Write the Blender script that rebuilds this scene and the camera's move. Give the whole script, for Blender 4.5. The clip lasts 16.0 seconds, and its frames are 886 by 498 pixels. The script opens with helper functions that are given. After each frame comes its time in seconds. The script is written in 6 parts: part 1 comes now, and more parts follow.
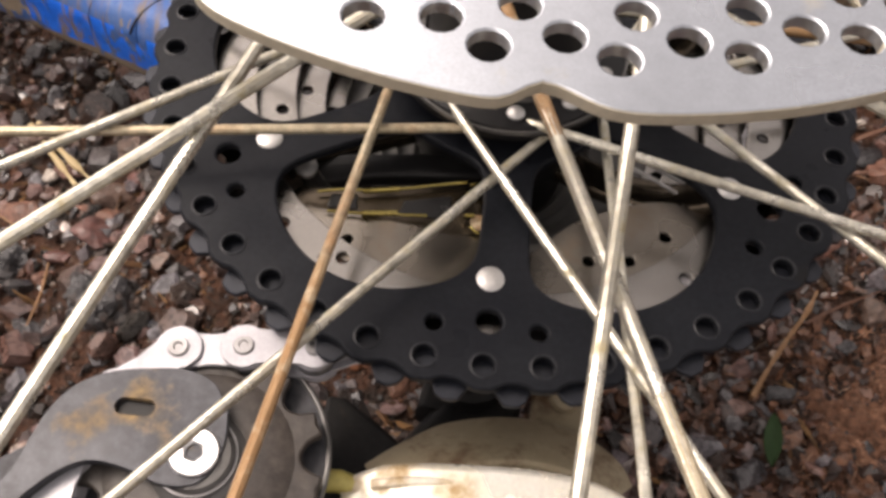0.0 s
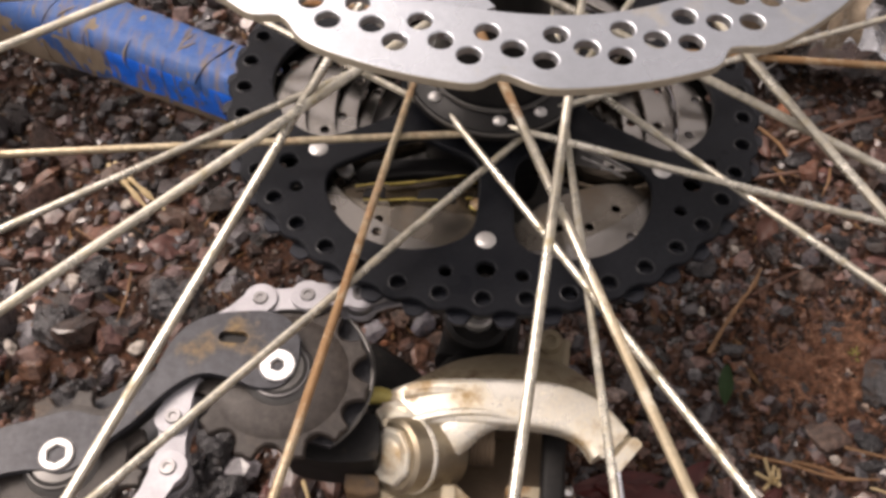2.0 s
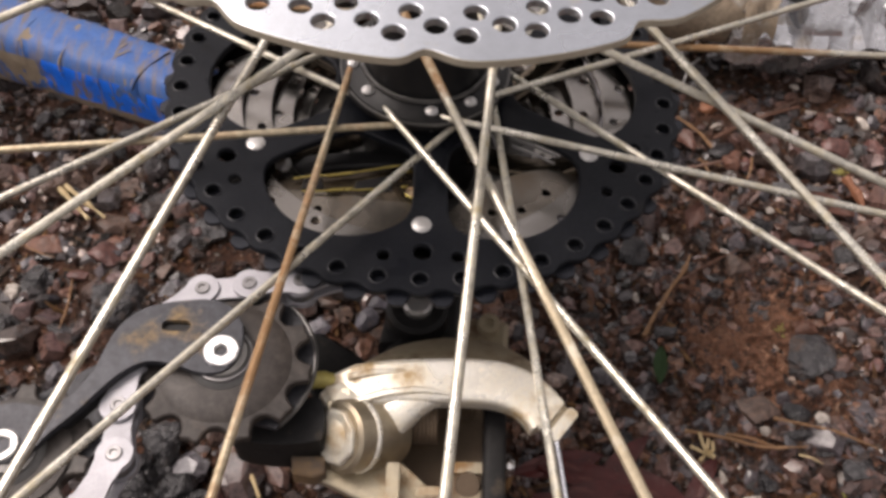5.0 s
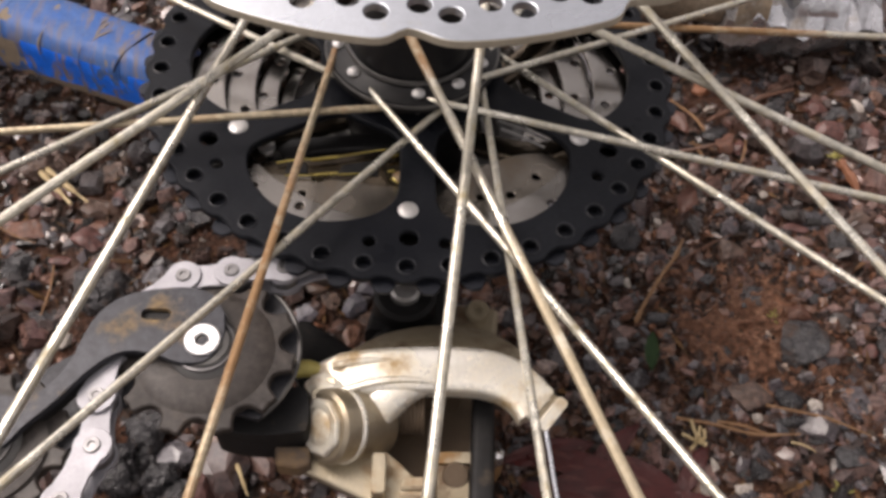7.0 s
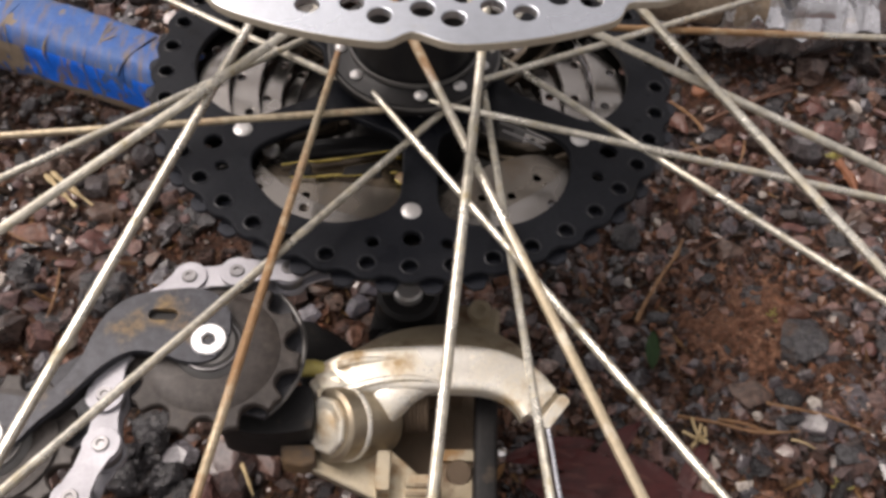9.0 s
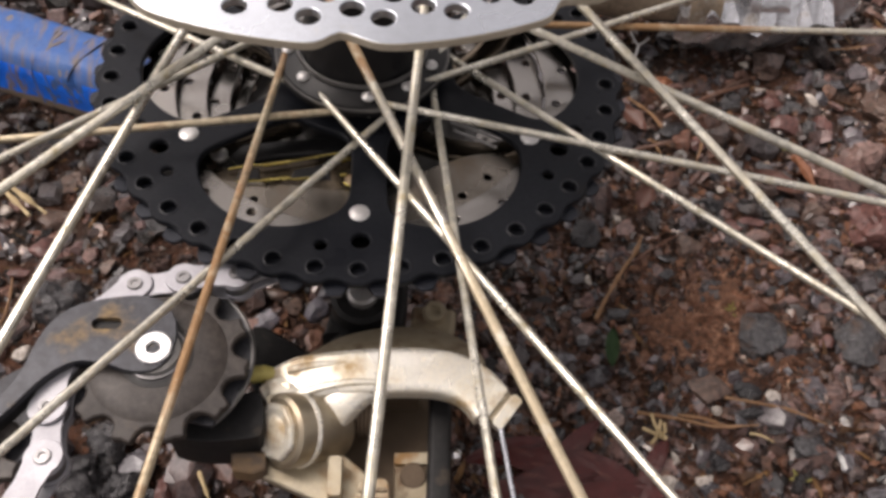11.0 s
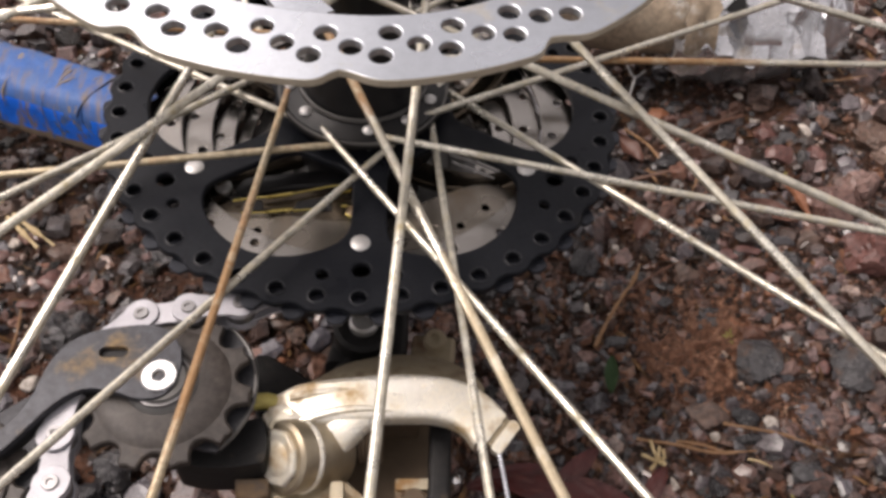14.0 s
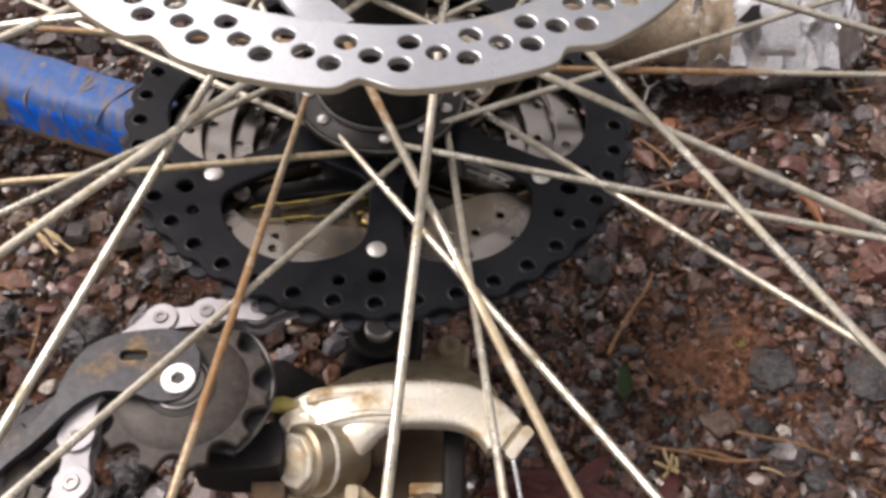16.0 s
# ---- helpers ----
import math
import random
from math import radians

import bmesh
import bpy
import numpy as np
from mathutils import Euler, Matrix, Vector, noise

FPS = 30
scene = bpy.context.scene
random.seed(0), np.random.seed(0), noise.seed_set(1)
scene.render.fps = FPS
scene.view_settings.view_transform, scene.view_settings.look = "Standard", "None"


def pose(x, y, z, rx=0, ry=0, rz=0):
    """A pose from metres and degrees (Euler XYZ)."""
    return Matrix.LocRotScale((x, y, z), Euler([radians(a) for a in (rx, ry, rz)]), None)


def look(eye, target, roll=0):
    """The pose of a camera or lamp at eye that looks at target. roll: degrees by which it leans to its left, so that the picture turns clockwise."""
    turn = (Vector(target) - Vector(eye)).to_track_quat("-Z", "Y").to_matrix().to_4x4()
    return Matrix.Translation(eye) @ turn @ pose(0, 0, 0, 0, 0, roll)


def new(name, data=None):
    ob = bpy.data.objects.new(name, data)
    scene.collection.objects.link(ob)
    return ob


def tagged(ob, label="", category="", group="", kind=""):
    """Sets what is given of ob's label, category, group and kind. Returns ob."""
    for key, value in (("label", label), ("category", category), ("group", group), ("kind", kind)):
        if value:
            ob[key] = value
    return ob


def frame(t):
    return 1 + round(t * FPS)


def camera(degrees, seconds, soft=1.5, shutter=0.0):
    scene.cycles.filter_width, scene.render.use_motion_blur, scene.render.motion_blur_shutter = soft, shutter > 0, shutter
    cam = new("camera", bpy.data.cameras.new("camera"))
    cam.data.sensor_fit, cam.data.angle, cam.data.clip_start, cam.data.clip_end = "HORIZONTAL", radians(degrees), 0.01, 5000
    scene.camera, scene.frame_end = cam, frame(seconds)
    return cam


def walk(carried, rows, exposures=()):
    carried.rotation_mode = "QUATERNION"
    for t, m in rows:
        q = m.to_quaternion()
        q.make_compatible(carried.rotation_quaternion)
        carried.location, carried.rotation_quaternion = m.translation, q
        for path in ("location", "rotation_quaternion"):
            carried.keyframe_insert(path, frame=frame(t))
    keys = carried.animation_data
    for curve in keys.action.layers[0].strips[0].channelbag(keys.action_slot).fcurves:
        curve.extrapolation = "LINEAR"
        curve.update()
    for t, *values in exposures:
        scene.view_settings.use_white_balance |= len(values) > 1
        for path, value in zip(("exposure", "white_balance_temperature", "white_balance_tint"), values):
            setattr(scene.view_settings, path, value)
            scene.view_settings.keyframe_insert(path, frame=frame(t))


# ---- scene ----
# The wheel lies almost flat: its own frame has the axle as z and the largest sprocket at z = 0.
WHEEL = pose(0, 0, 0.0872, 0, 4.255, 0)

cam = camera(52.69, 16.0, soft=3.35)
ROWS = [
    (0.0, -0.0086, -0.1336, 0.1414, 31.22, -3.09, 5.47),
    (0.5, -0.0095, -0.1423, 0.1443, 32.60, -2.92, 5.80),
    (1.0, -0.0055, -0.1478, 0.1501, 33.16, -2.98, 4.63),
    (1.5, -0.0081, -0.1733, 0.1776, 35.65, -2.81, 4.79),
    (2.0, -0.0057, -0.1823, 0.1807, 34.90, -1.16, 3.80),
    (2.5, -0.0013, -0.1797, 0.1760, 33.73, -0.45, 1.67),
    (3.0, -0.0042, -0.1935, 0.1857, 36.03, -1.31, 1.31),
    (3.5, -0.0027, -0.1991, 0.1862, 37.07, -1.57, 1.35),
    (4.0, -0.0027, -0.1960, 0.1832, 36.68, -2.06, 0.38),
    (6.5, -0.0015, -0.1922, 0.1795, 36.09, -3.01, 0.26),
    (7.0, -0.0009, -0.1904, 0.1777, 35.31, -3.04, -0.08),
    (7.5, -0.0010, -0.1913, 0.1781, 35.17, -2.92, 0.03),
    (8.0, -0.0014, -0.1913, 0.1782, 35.11, -2.82, 0.14),
    (8.5, -0.0020, -0.1916, 0.1786, 35.04, -2.66, 0.38),
    (9.0, -0.0015, -0.1925, 0.1797, 35.47, -2.86, -0.26),
    (9.5, 0.0013, -0.1928, 0.1799, 35.92, -2.81, -1.18),
    (10.0, 0.0032, -0.1914, 0.1786, 35.46, -3.17, -1.28),
    (12.5, 0.0087, -0.1922, 0.1802, 36.56, -2.89, -3.15),
    (13.0, 0.0068, -0.1946, 0.1823, 37.18, -2.88, -2.35),
    (13.5, 0.0069, -0.1950, 0.1827, 37.53, -2.87, -2.26),
    (14.0, 0.0074, -0.1952, 0.1830, 37.58, -2.76, -2.07),
    (14.5, 0.0065, -0.1968, 0.1841, 37.86, -2.58, -1.70),
    (15.0, 0.0073, -0.1959, 0.1836, 37.89, -2.56, -1.71),
    (15.5, 0.0062, -0.1960, 0.1834, 37.83, -2.52, -1.57),
    (16.0, 0.0064, -0.1974, 0.1846, 38.16, -2.35, -1.35),
]
walk(cam, [(t, WHEEL @ pose(x, y, z, rx, ry, rz)) for t, x, y, z, rx, ry, rz in ROWS],
     exposures=[(0.0, 0.88, 7350, 19), (1.0, 0.88, 7400, 19), (1.5, 0.69, 7400, 20), (2.0, 0.54, 7350, 21), (2.5, 0.50, 7350, 21), (3.0, 0.49, 7150, 20), (7.0, 0.46, 7000, 19), (9.5, 0.46, 6950, 18), (12.5, 0.52, 6950, 19), (16.0, 0.58, 7050, 19)])

# ---- light: overcast sky, a wide soft sun ----
world = bpy.data.worlds.new("overcast_sky")
scene.world = world
world.use_nodes = True
wn, wl = world.node_tree.nodes, world.node_tree.links
sky = wn.new("ShaderNodeTexSky")
sky.sky_type = "NISHITA"
sky.sun_disc = False
sky.sun_elevation, sky.sun_rotation = radians(60), radians(-60)
sky.air_density, sky.dust_density, sky.ozone_density = 1.0, 5.5, 1.0
grey = wn.new("ShaderNodeHueSaturation")
grey.inputs["Saturation"].default_value = 0.1
wl.new(sky.outputs["Color"], grey.inputs["Color"])
wl.new(grey.outputs["Color"], wn["Background"].inputs["Color"])
wn["Background"].inputs["Strength"].default_value = 0.16
sun = new("sun", bpy.data.lights.new("sun", "SUN"))
sun.data.energy, sun.data.angle, sun.data.color = 0.85, radians(22), (1.0, 0.95, 0.86)
sun.matrix_world = look((-0.433, 0.25, 0.866), (0, 0, 0))

# ---- materials ----
def material(name, base, second=None, rough=0.5, metal=0.0, scale=200.0, fine=1500.0, bump=0.2, wear=None, wear_amount=0.45, wear_scale=90.0, spread=0.25, wear_rough=0.8, wear_metal=0.0, dist=0.0004, spec=0.5, stretch=None, soft=0.12, speckle=0.0, spot=None):
    """base and second colours mixed by coarse noise, a fine grain, and an optional third layer (dirt, rust) in patches."""
    m = bpy.data.materials.new(name)
    m.use_nodes = True
    n, l = m.node_tree.nodes, m.node_tree.links
    b = n["Principled BSDF"]
    b.inputs["Specular IOR Level"].default_value = spec
    co = n.new("ShaderNodeTexCoord").outputs["Object"]

    def noise_tex(sc, detail=4.0, rgh=0.55):
        t = n.new("ShaderNodeTexNoise")
        t.inputs["Scale"].default_value, t.inputs["Detail"].default_value, t.inputs["Roughness"].default_value = sc, detail, rgh
        l.new(co, t.inputs["Vector"])
        return t.outputs["Fac"]

    def ramp(fac, lo, hi):
        r = n.new("ShaderNodeMapRange")
        r.inputs["From Min"].default_value, r.inputs["From Max"].default_value = lo, hi
        l.new(fac, r.inputs["Value"])
        return r.outputs["Result"]

    def mix(fac, a, c):
        x = n.new("ShaderNodeMix")
        x.data_type = "RGBA"
        for sock, val in ((x.inputs[0], fac), (x.inputs[6], a), (x.inputs[7], c)):
            if isinstance(val, (tuple, list)):
                sock.default_value = (*val, 1) if len(val) == 3 else val
            elif isinstance(val, float):
                sock.default_value = val
            else:
                l.new(val, sock)
        return x.outputs[2]

    def mixf(fac, a, c):
        x = n.new("ShaderNodeMix")
        for sock, val in ((x.inputs[0], fac), (x.inputs[2], a), (x.inputs[3], c)):
            if isinstance(val, float):
                sock.default_value = val
            else:
                l.new(val, sock)
        return x.outputs[0]

    second = second or tuple(c * 0.6 for c in base)
    coarse, grain = noise_tex(scale), noise_tex(fine, 3.0)
    col = mix(ramp(coarse, 0.5 - spread, 0.5 + spread), base, second)
    col = mix(ramp(grain, 0.35, 0.9), col, tuple(c * 0.7 for c in base))
    rgh = mixf(ramp(coarse, 0.3, 0.7), max(rough - 0.08, 0.03), min(rough + 0.1, 1.0))
    if wear:
        wn_ = noise_tex(wear_scale, 6.0, 0.65)
        if stretch:
            mp = n.new("ShaderNodeMapping")
            mp.inputs["Rotation"].default_value[2], mp.inputs["Scale"].default_value = radians(stretch[0]), stretch[1]
            l.new(co, mp.inputs["Vector"])
            l.new(mp.outputs["Vector"], wn_.node.inputs["Vector"])
        if spot:
            near = n.new("ShaderNodeMapping")
            near.vector_type = "TEXTURE"
            near.inputs["Location"].default_value, near.inputs["Rotation"].default_value[2], near.inputs["Scale"].default_value = spot[0], radians(spot[2]), spot[1]
            l.new(co, near.inputs["Vector"])
            away = n.new("ShaderNodeVectorMath")
            away.operation = "LENGTH"
            l.new(near.outputs["Vector"], away.inputs[0])
            fall = n.new("ShaderNodeMapRange")
            fall.inputs["From Min"].default_value, fall.inputs["From Max"].default_value, fall.inputs["To Min"].default_value, fall.inputs["To Max"].default_value = 0.3, 1.0, spot[3], 0.0
            l.new(away.outputs["Value"], fall.inputs["Value"])
            more = n.new("ShaderNodeMath")
            l.new(wn_, more.inputs[0])
            l.new(fall.outputs["Result"], more.inputs[1])
            wn_ = more.outputs[0]
        patch = ramp(wn_, wear_amount, wear_amount + soft)
        col = mix(patch, col, wear)
        rgh = mixf(patch, rgh, wear_rough)
        l.new(mixf(patch, float(metal), float(wear_metal)), b.inputs["Metallic"])
    else:
        b.inputs["Metallic"].default_value = metal
    if speckle:
        sp = n.new("ShaderNodeMix")
        sp.data_type, sp.blend_type = "RGBA", "MULTIPLY"
        sp.inputs[0].default_value = 1.0
        mr = n.new("ShaderNodeMapRange")
        mr.inputs["From Min"].default_value, mr.inputs["From Max"].default_value = 0.36, 0.66
        mr.inputs["To Min"].default_value, mr.inputs["To Max"].default_value = 1 - speckle, 1 + speckle
        l.new(noise_tex(480.0, 8.0, 0.7), mr.inputs["Value"])
        l.new(col, sp.inputs[6])
        l.new(mr.outputs["Result"], sp.inputs[7])
        col = sp.outputs[2]
    l.new(col, b.inputs["Base Color"])
    l.new(rgh, b.inputs["Roughness"])
    if bump:
        bp = n.new("ShaderNodeBump")
        bp.inputs["Strength"].default_value, bp.inputs["Distance"].default_value = bump, dist
        l.new(grain, bp.inputs["Height"])
        l.new(bp.outputs["Normal"], b.inputs["Normal"])
    return m


def island_material(name, colours, rough=0.45, scale=300.0, bump=0.9, wet=0.0, spec=0.25):
    """One colour a loose piece, out of a row of colours, with grain."""
    m = bpy.data.materials.new(name)
    m.use_nodes = True
    n, l = m.node_tree.nodes, m.node_tree.links
    b = n["Principled BSDF"]
    b.inputs["Specular IOR Level"].default_value = spec
    b.inputs["Coat Weight"].default_value, b.inputs["Coat Roughness"].default_value = wet, 0.10
    geo = n.new("ShaderNodeNewGeometry")
    r = n.new("ShaderNodeValToRGB")
    r.color_ramp.interpolation = "CONSTANT"
    while len(r.color_ramp.elements) < len(colours):
        r.color_ramp.elements.new(0.5)
    for i, c in enumerate(colours):
        r.color_ramp.elements[i].position, r.color_ramp.elements[i].color = i / len(colours), (*c, 1)
    l.new(geo.outputs["Random Per Island"], r.inputs["Fac"])
    co = n.new("ShaderNodeTexCoord").outputs["Object"]
    t = n.new("ShaderNodeTexNoise")
    t.inputs["Scale"].default_value, t.inputs["Detail"].default_value = scale, 8.0
    t.inputs["Roughness"].default_value = 0.68
    l.new(co, t.inputs["Vector"])
    x = n.new("ShaderNodeMix")
    x.data_type, x.blend_type = "RGBA", "MULTIPLY"
    x.inputs[0].default_value = 0.75
    v = n.new("ShaderNodeMapRange")
    v.inputs["From Min"].default_value, v.inputs["From Max"].default_value, v.inputs["To Min"].default_value, v.inputs["To Max"].default_value = 0.36, 0.66, 0.25, 1.6
    l.new(t.outputs["Fac"], v.inputs["Value"])
    l.new(r.outputs["Color"], x.inputs[6])
    l.new(v.outputs["Result"], x.inputs[7])
    l.new(x.outputs[2], b.inputs["Base Color"])
    g = n.new("ShaderNodeMapRange")
    g.inputs["From Min"].default_value, g.inputs["From Max"].default_value, g.inputs["To Min"].default_value, g.inputs["To Max"].default_value = 0.35, 0.65, max(rough - 0.22, 0.05), rough + 0.25
    l.new(t.outputs["Fac"], g.inputs["Value"])
    l.new(g.outputs["Result"], b.inputs["Roughness"])
    bp = n.new("ShaderNodeBump")
    bp.inputs["Strength"].default_value, bp.inputs["Distance"].default_value = bump, 0.0006
    l.new(t.outputs["Fac"], bp.inputs["Height"])
    l.new(bp.outputs["Normal"], b.inputs["Normal"])
    return m


M_ROTOR = material("brushed_rotor_steel", (0.60, 0.63, 0.675), (0.37, 0.39, 0.42), 0.31, 1.0, 24, 2500, 0.06, (0.45, 0.41, 0.33), 0.62, 45, 0.3, 0.6, 0.5, speckle=0.05)
# the rotor is a little wavy
_n, _l = M_ROTOR.node_tree.nodes, M_ROTOR.node_tree.links
_t, _b = _n.new("ShaderNodeTexNoise"), _n.new("ShaderNodeBump")
_t.inputs["Scale"].default_value, _t.inputs["Detail"].default_value = 30.0, 1.0
_b.inputs["Strength"].default_value, _b.inputs["Distance"].default_value = 0.5, 0.0025
_l.new(_n.new("ShaderNodeTexCoord").outputs["Object"], _t.inputs["Vector"])
_l.new(_t.outputs["Fac"], _b.inputs["Height"])
_p = _n["Principled BSDF"].inputs["Normal"]
_l.new(_b.outputs["Normal"], _p.links[0].from_node.inputs["Normal"])
# fine rings from the brake pads stretch its reflections
_a = _n.new("ShaderNodeTangent")
_a.direction_type, _a.axis = "RADIAL", "Z"
_l.new(_a.outputs["Tangent"], _n["Principled BSDF"].inputs["Tangent"])
_n["Principled BSDF"].inputs["Anisotropic"].default_value, _n["Principled BSDF"].inputs["Anisotropic Rotation"].default_value = 0.8, 0.25
M_DUST = material("dusty_rotor_edge", (0.60, 0.55, 0.44), (0.42, 0.37, 0.28), 0.5, 0.35, 140, 1500, 0.2, (0.62, 0.59, 0.52), 0.60, 120)
M_SPOKE = material("weathered_spoke_steel", (0.70, 0.68, 0.60), (0.44, 0.40, 0.31), 0.30, 0.8, 110, 1100, 0.35, (0.25, 0.21, 0.12), 0.52, 240, 0.22, 0.75, 0.1, soft=0.2, speckle=0.3)
M_SPOKE_RUST = material("rusty_spoke_steel", (0.60, 0.52, 0.38), (0.36, 0.28, 0.17), 0.42, 0.6, 110, 1400, 0.3, (0.33, 0.17, 0.075), 0.50, 22, 0.3, 0.85, 0.0, speckle=0.3)
M_RUST_FILM = material("rust_film", (0.36, 0.22, 0.11), (0.28, 0.15, 0.065), 0.5, 0.3, 130, 1400, 0.3, (0.58, 0.50, 0.36), 0.50, 170, soft=0.2)
M_TAN_FILM = material("tan_grime_film", (0.50, 0.43, 0.31), (0.38, 0.30, 0.19), 0.4, 0.5, 130, 1400, 0.3, (0.66, 0.62, 0.52), 0.56, 200, soft=0.2)
M_BLACK = material("black_anodised_sprocket", (0.0085, 0.0095, 0.0125), (0.014, 0.0155, 0.019), 0.34, 0.0, 70, 900, 0.1, (0.012, 0.0115, 0.0115), 0.62, 60, 0.3, 0.6, spec=0.11)
M_LIT_RIM = material("lit_hole_edge", (0.012, 0.013, 0.016), (0.022, 0.023, 0.027), 0.34, 0.0, 90, 900, 0.1, spec=0.25)
M_TOOTH = material("blue_grey_tooth_steel", (0.024, 0.027, 0.036), (0.014, 0.015, 0.019), 0.34, 0.3, 70, 900, 0.1, (0.09, 0.07, 0.05), 0.62, 80, spec=0.3)
M_COG = material("grey_sprocket_steel", (0.30, 0.285, 0.27), (0.22, 0.205, 0.19), 0.22, 1.0, 40, 1600, 0.04, (0.24, 0.20, 0.15), 0.66, 50, 0.3, 0.6, 0.3)
# Metal of the gold lines that imitate reflections in the sprocket web.
M_GILT_REFLECTION = material("gold_reflection_metal", (0.62, 0.50, 0.16), (0.42, 0.33, 0.12), 0.22, 1.0, 70, 1200, 0.08, (0.08, 0.055, 0.03), 0.62, 80)
M_WEB = material("brownish_web_steel", (0.25, 0.225, 0.195), (0.15, 0.13, 0.11), 0.27, 1.0, 60, 1600, 0.06, (0.15, 0.115, 0.08), 0.56, 60, 0.25, 0.55, 0.3)
# The brown puts brownish reflections on the carrier into its colour.
M_BRIDGE = material("brown_glossy_carrier", (0.115, 0.092, 0.068), (0.055, 0.044, 0.033), 0.2, 0.9, 60, 900, 0.1)
M_RIVET = material("aluminium_rivet", (0.62, 0.61, 0.60), (0.48, 0.47, 0.45), 0.42, 0.7, 150, 1500, 0.1)
M_HUB = material("black_hub_shell", (0.009, 0.009, 0.010), (0.015, 0.0145, 0.0145), 0.34, 0.0, 60, 900, 0.08, (0.04, 0.034, 0.028), 0.62, 50, spec=0.3)
M_CHAIN = material("silver_chain_plate", (0.40, 0.395, 0.425), (0.31, 0.305, 0.325), 0.48, 0.35, 160, 1800, 0.15, (0.30, 0.27, 0.25), 0.66, 160)
M_PIN = material("chain_pin_steel", (0.26, 0.255, 0.26), (0.17, 0.165, 0.165), 0.4, 0.8, 200, 1800, 0.1)
M_CAGE = material("dark_grey_cage_coating", (0.032, 0.033, 0.039), (0.052, 0.052, 0.057), 0.5, 0.2, 55, 900, 0.15, (0.24, 0.155, 0.075), 0.66, 55, speckle=0.3, spec=0.32)
M_CAGE_RUST = material("rust_stained_cage_coating", (0.036, 0.038, 0.046), (0.055, 0.055, 0.062), 0.46, 0.2, 55, 900, 0.15, (0.20, 0.135, 0.065), 0.63, 120, speckle=0.3, spec=0.36, soft=0.22, spot=((-0.0500, 0.0158, 0.0316), (0.0135, 0.0062, 0.02), 24, 0.26))
M_GRIME = material("rusty_brown_grime", (0.23, 0.14, 0.065), (0.13, 0.09, 0.055), 0.75, 0.0, 130, 900, 0.5, (0.05, 0.048, 0.052), 0.42, 150, soft=0.3)
M_PULLEY = material("worn_grey_plastic_pulley", (0.052, 0.043, 0.037), (0.032, 0.027, 0.025), 0.5, 0.0, 80, 700, 0.3, (0.13, 0.085, 0.055), 0.56, 60, speckle=0.35, spec=0.35, soft=0.3)
M_DARKSTEEL = material("dark_worn_steel", (0.17, 0.165, 0.16), (0.10, 0.098, 0.095), 0.42, 0.7, 80, 900, 0.15, (0.2, 0.15, 0.1), 0.62, 60)
M_BOLT = material("bright_bolt_steel", (0.82, 0.82, 0.82), (0.7, 0.7, 0.7), 0.25, 1.0, 120, 1500, 0.05)
M_BODY = material("champagne_derailleur_alloy", (0.95, 0.92, 0.83), (0.72, 0.64, 0.46), 0.30, 0.5, 95, 1100, 0.12, (0.40, 0.27, 0.13), 0.525, 95, 0.2, 0.6, 0.2, soft=0.16, spot=((-0.0055, 0.0140, 0.0165), (0.0065, 0.0042, 0.010), 10, 0.11))
M_BODY_DULL = material("muddy_alloy_plate", (0.40, 0.34, 0.235), (0.25, 0.20, 0.13), 0.5, 0.3, 70, 900, 0.2, (0.13, 0.08, 0.045), 0.52, 60)
M_BARREL = material("grimy_champagne_alloy", (0.52, 0.45, 0.34), (0.29, 0.23, 0.15), 0.36, 0.8, 110, 1100, 0.12, (0.22, 0.14, 0.07), 0.56, 80, 0.25, 0.65, 0.2, soft=0.2)
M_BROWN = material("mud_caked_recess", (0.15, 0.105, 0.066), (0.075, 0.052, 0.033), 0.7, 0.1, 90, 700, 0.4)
M_BRACKET = material("dirty_bracket_alloy", (0.52, 0.46, 0.35), (0.36, 0.30, 0.20), 0.34, 0.7, 80, 900, 0.15, (0.26, 0.15, 0.06), 0.56, 70)
M_RUBBER = material("black_rubbery_plastic", (0.012, 0.012, 0.013), (0.022, 0.021, 0.02), 0.5, 0.0, 70, 700, 0.2, (0.07, 0.055, 0.04), 0.6, 80, spec=0.22)
M_CABLE = material("steel_cable", (0.72, 0.74, 0.78), (0.55, 0.56, 0.6), 0.3, 0.9, 300, 2500, 0.2)
M_TIP = material("yellow_plastic_tip", (0.66, 0.56, 0.17), (0.50, 0.42, 0.13), 0.5, 0.0, 200, 1200, 0.1)
M_BLUE = material("muddy_blue_tape", (0.022, 0.105, 0.36), (0.085, 0.14, 0.27), 0.46, 0.0, 75, 700, 0.25, (0.17, 0.135, 0.11), 0.475, 1.0, 0.22, 0.65, stretch=(-23, (330, 60, 60)), soft=0.2, spec=0.22)
M_BLUE_CLEAN = material("clean_blue_tape", (0.001, 0.155, 0.86), (0.006, 0.16, 0.70), 0.40, 0.0, 80, 700, 0.15, (0.19, 0.15, 0.12), 0.53, 1.0, 0.3, 0.6, stretch=(-23, (260, 70, 70)), soft=0.09, spec=0.25)
M_MUD = material("dried_mud_film", (0.27, 0.215, 0.155), (0.18, 0.135, 0.09), 0.85, 0.0, 90, 700, 0.5)
M_FOIL = material("crumpled_silver_tape", (0.88, 0.89, 0.92), (0.58, 0.58, 0.60), 0.24, 0.88, 60, 500, 0.35, (0.30, 0.24, 0.17), 0.585, 70, 0.3, 0.7, 0.1, speckle=0.15)
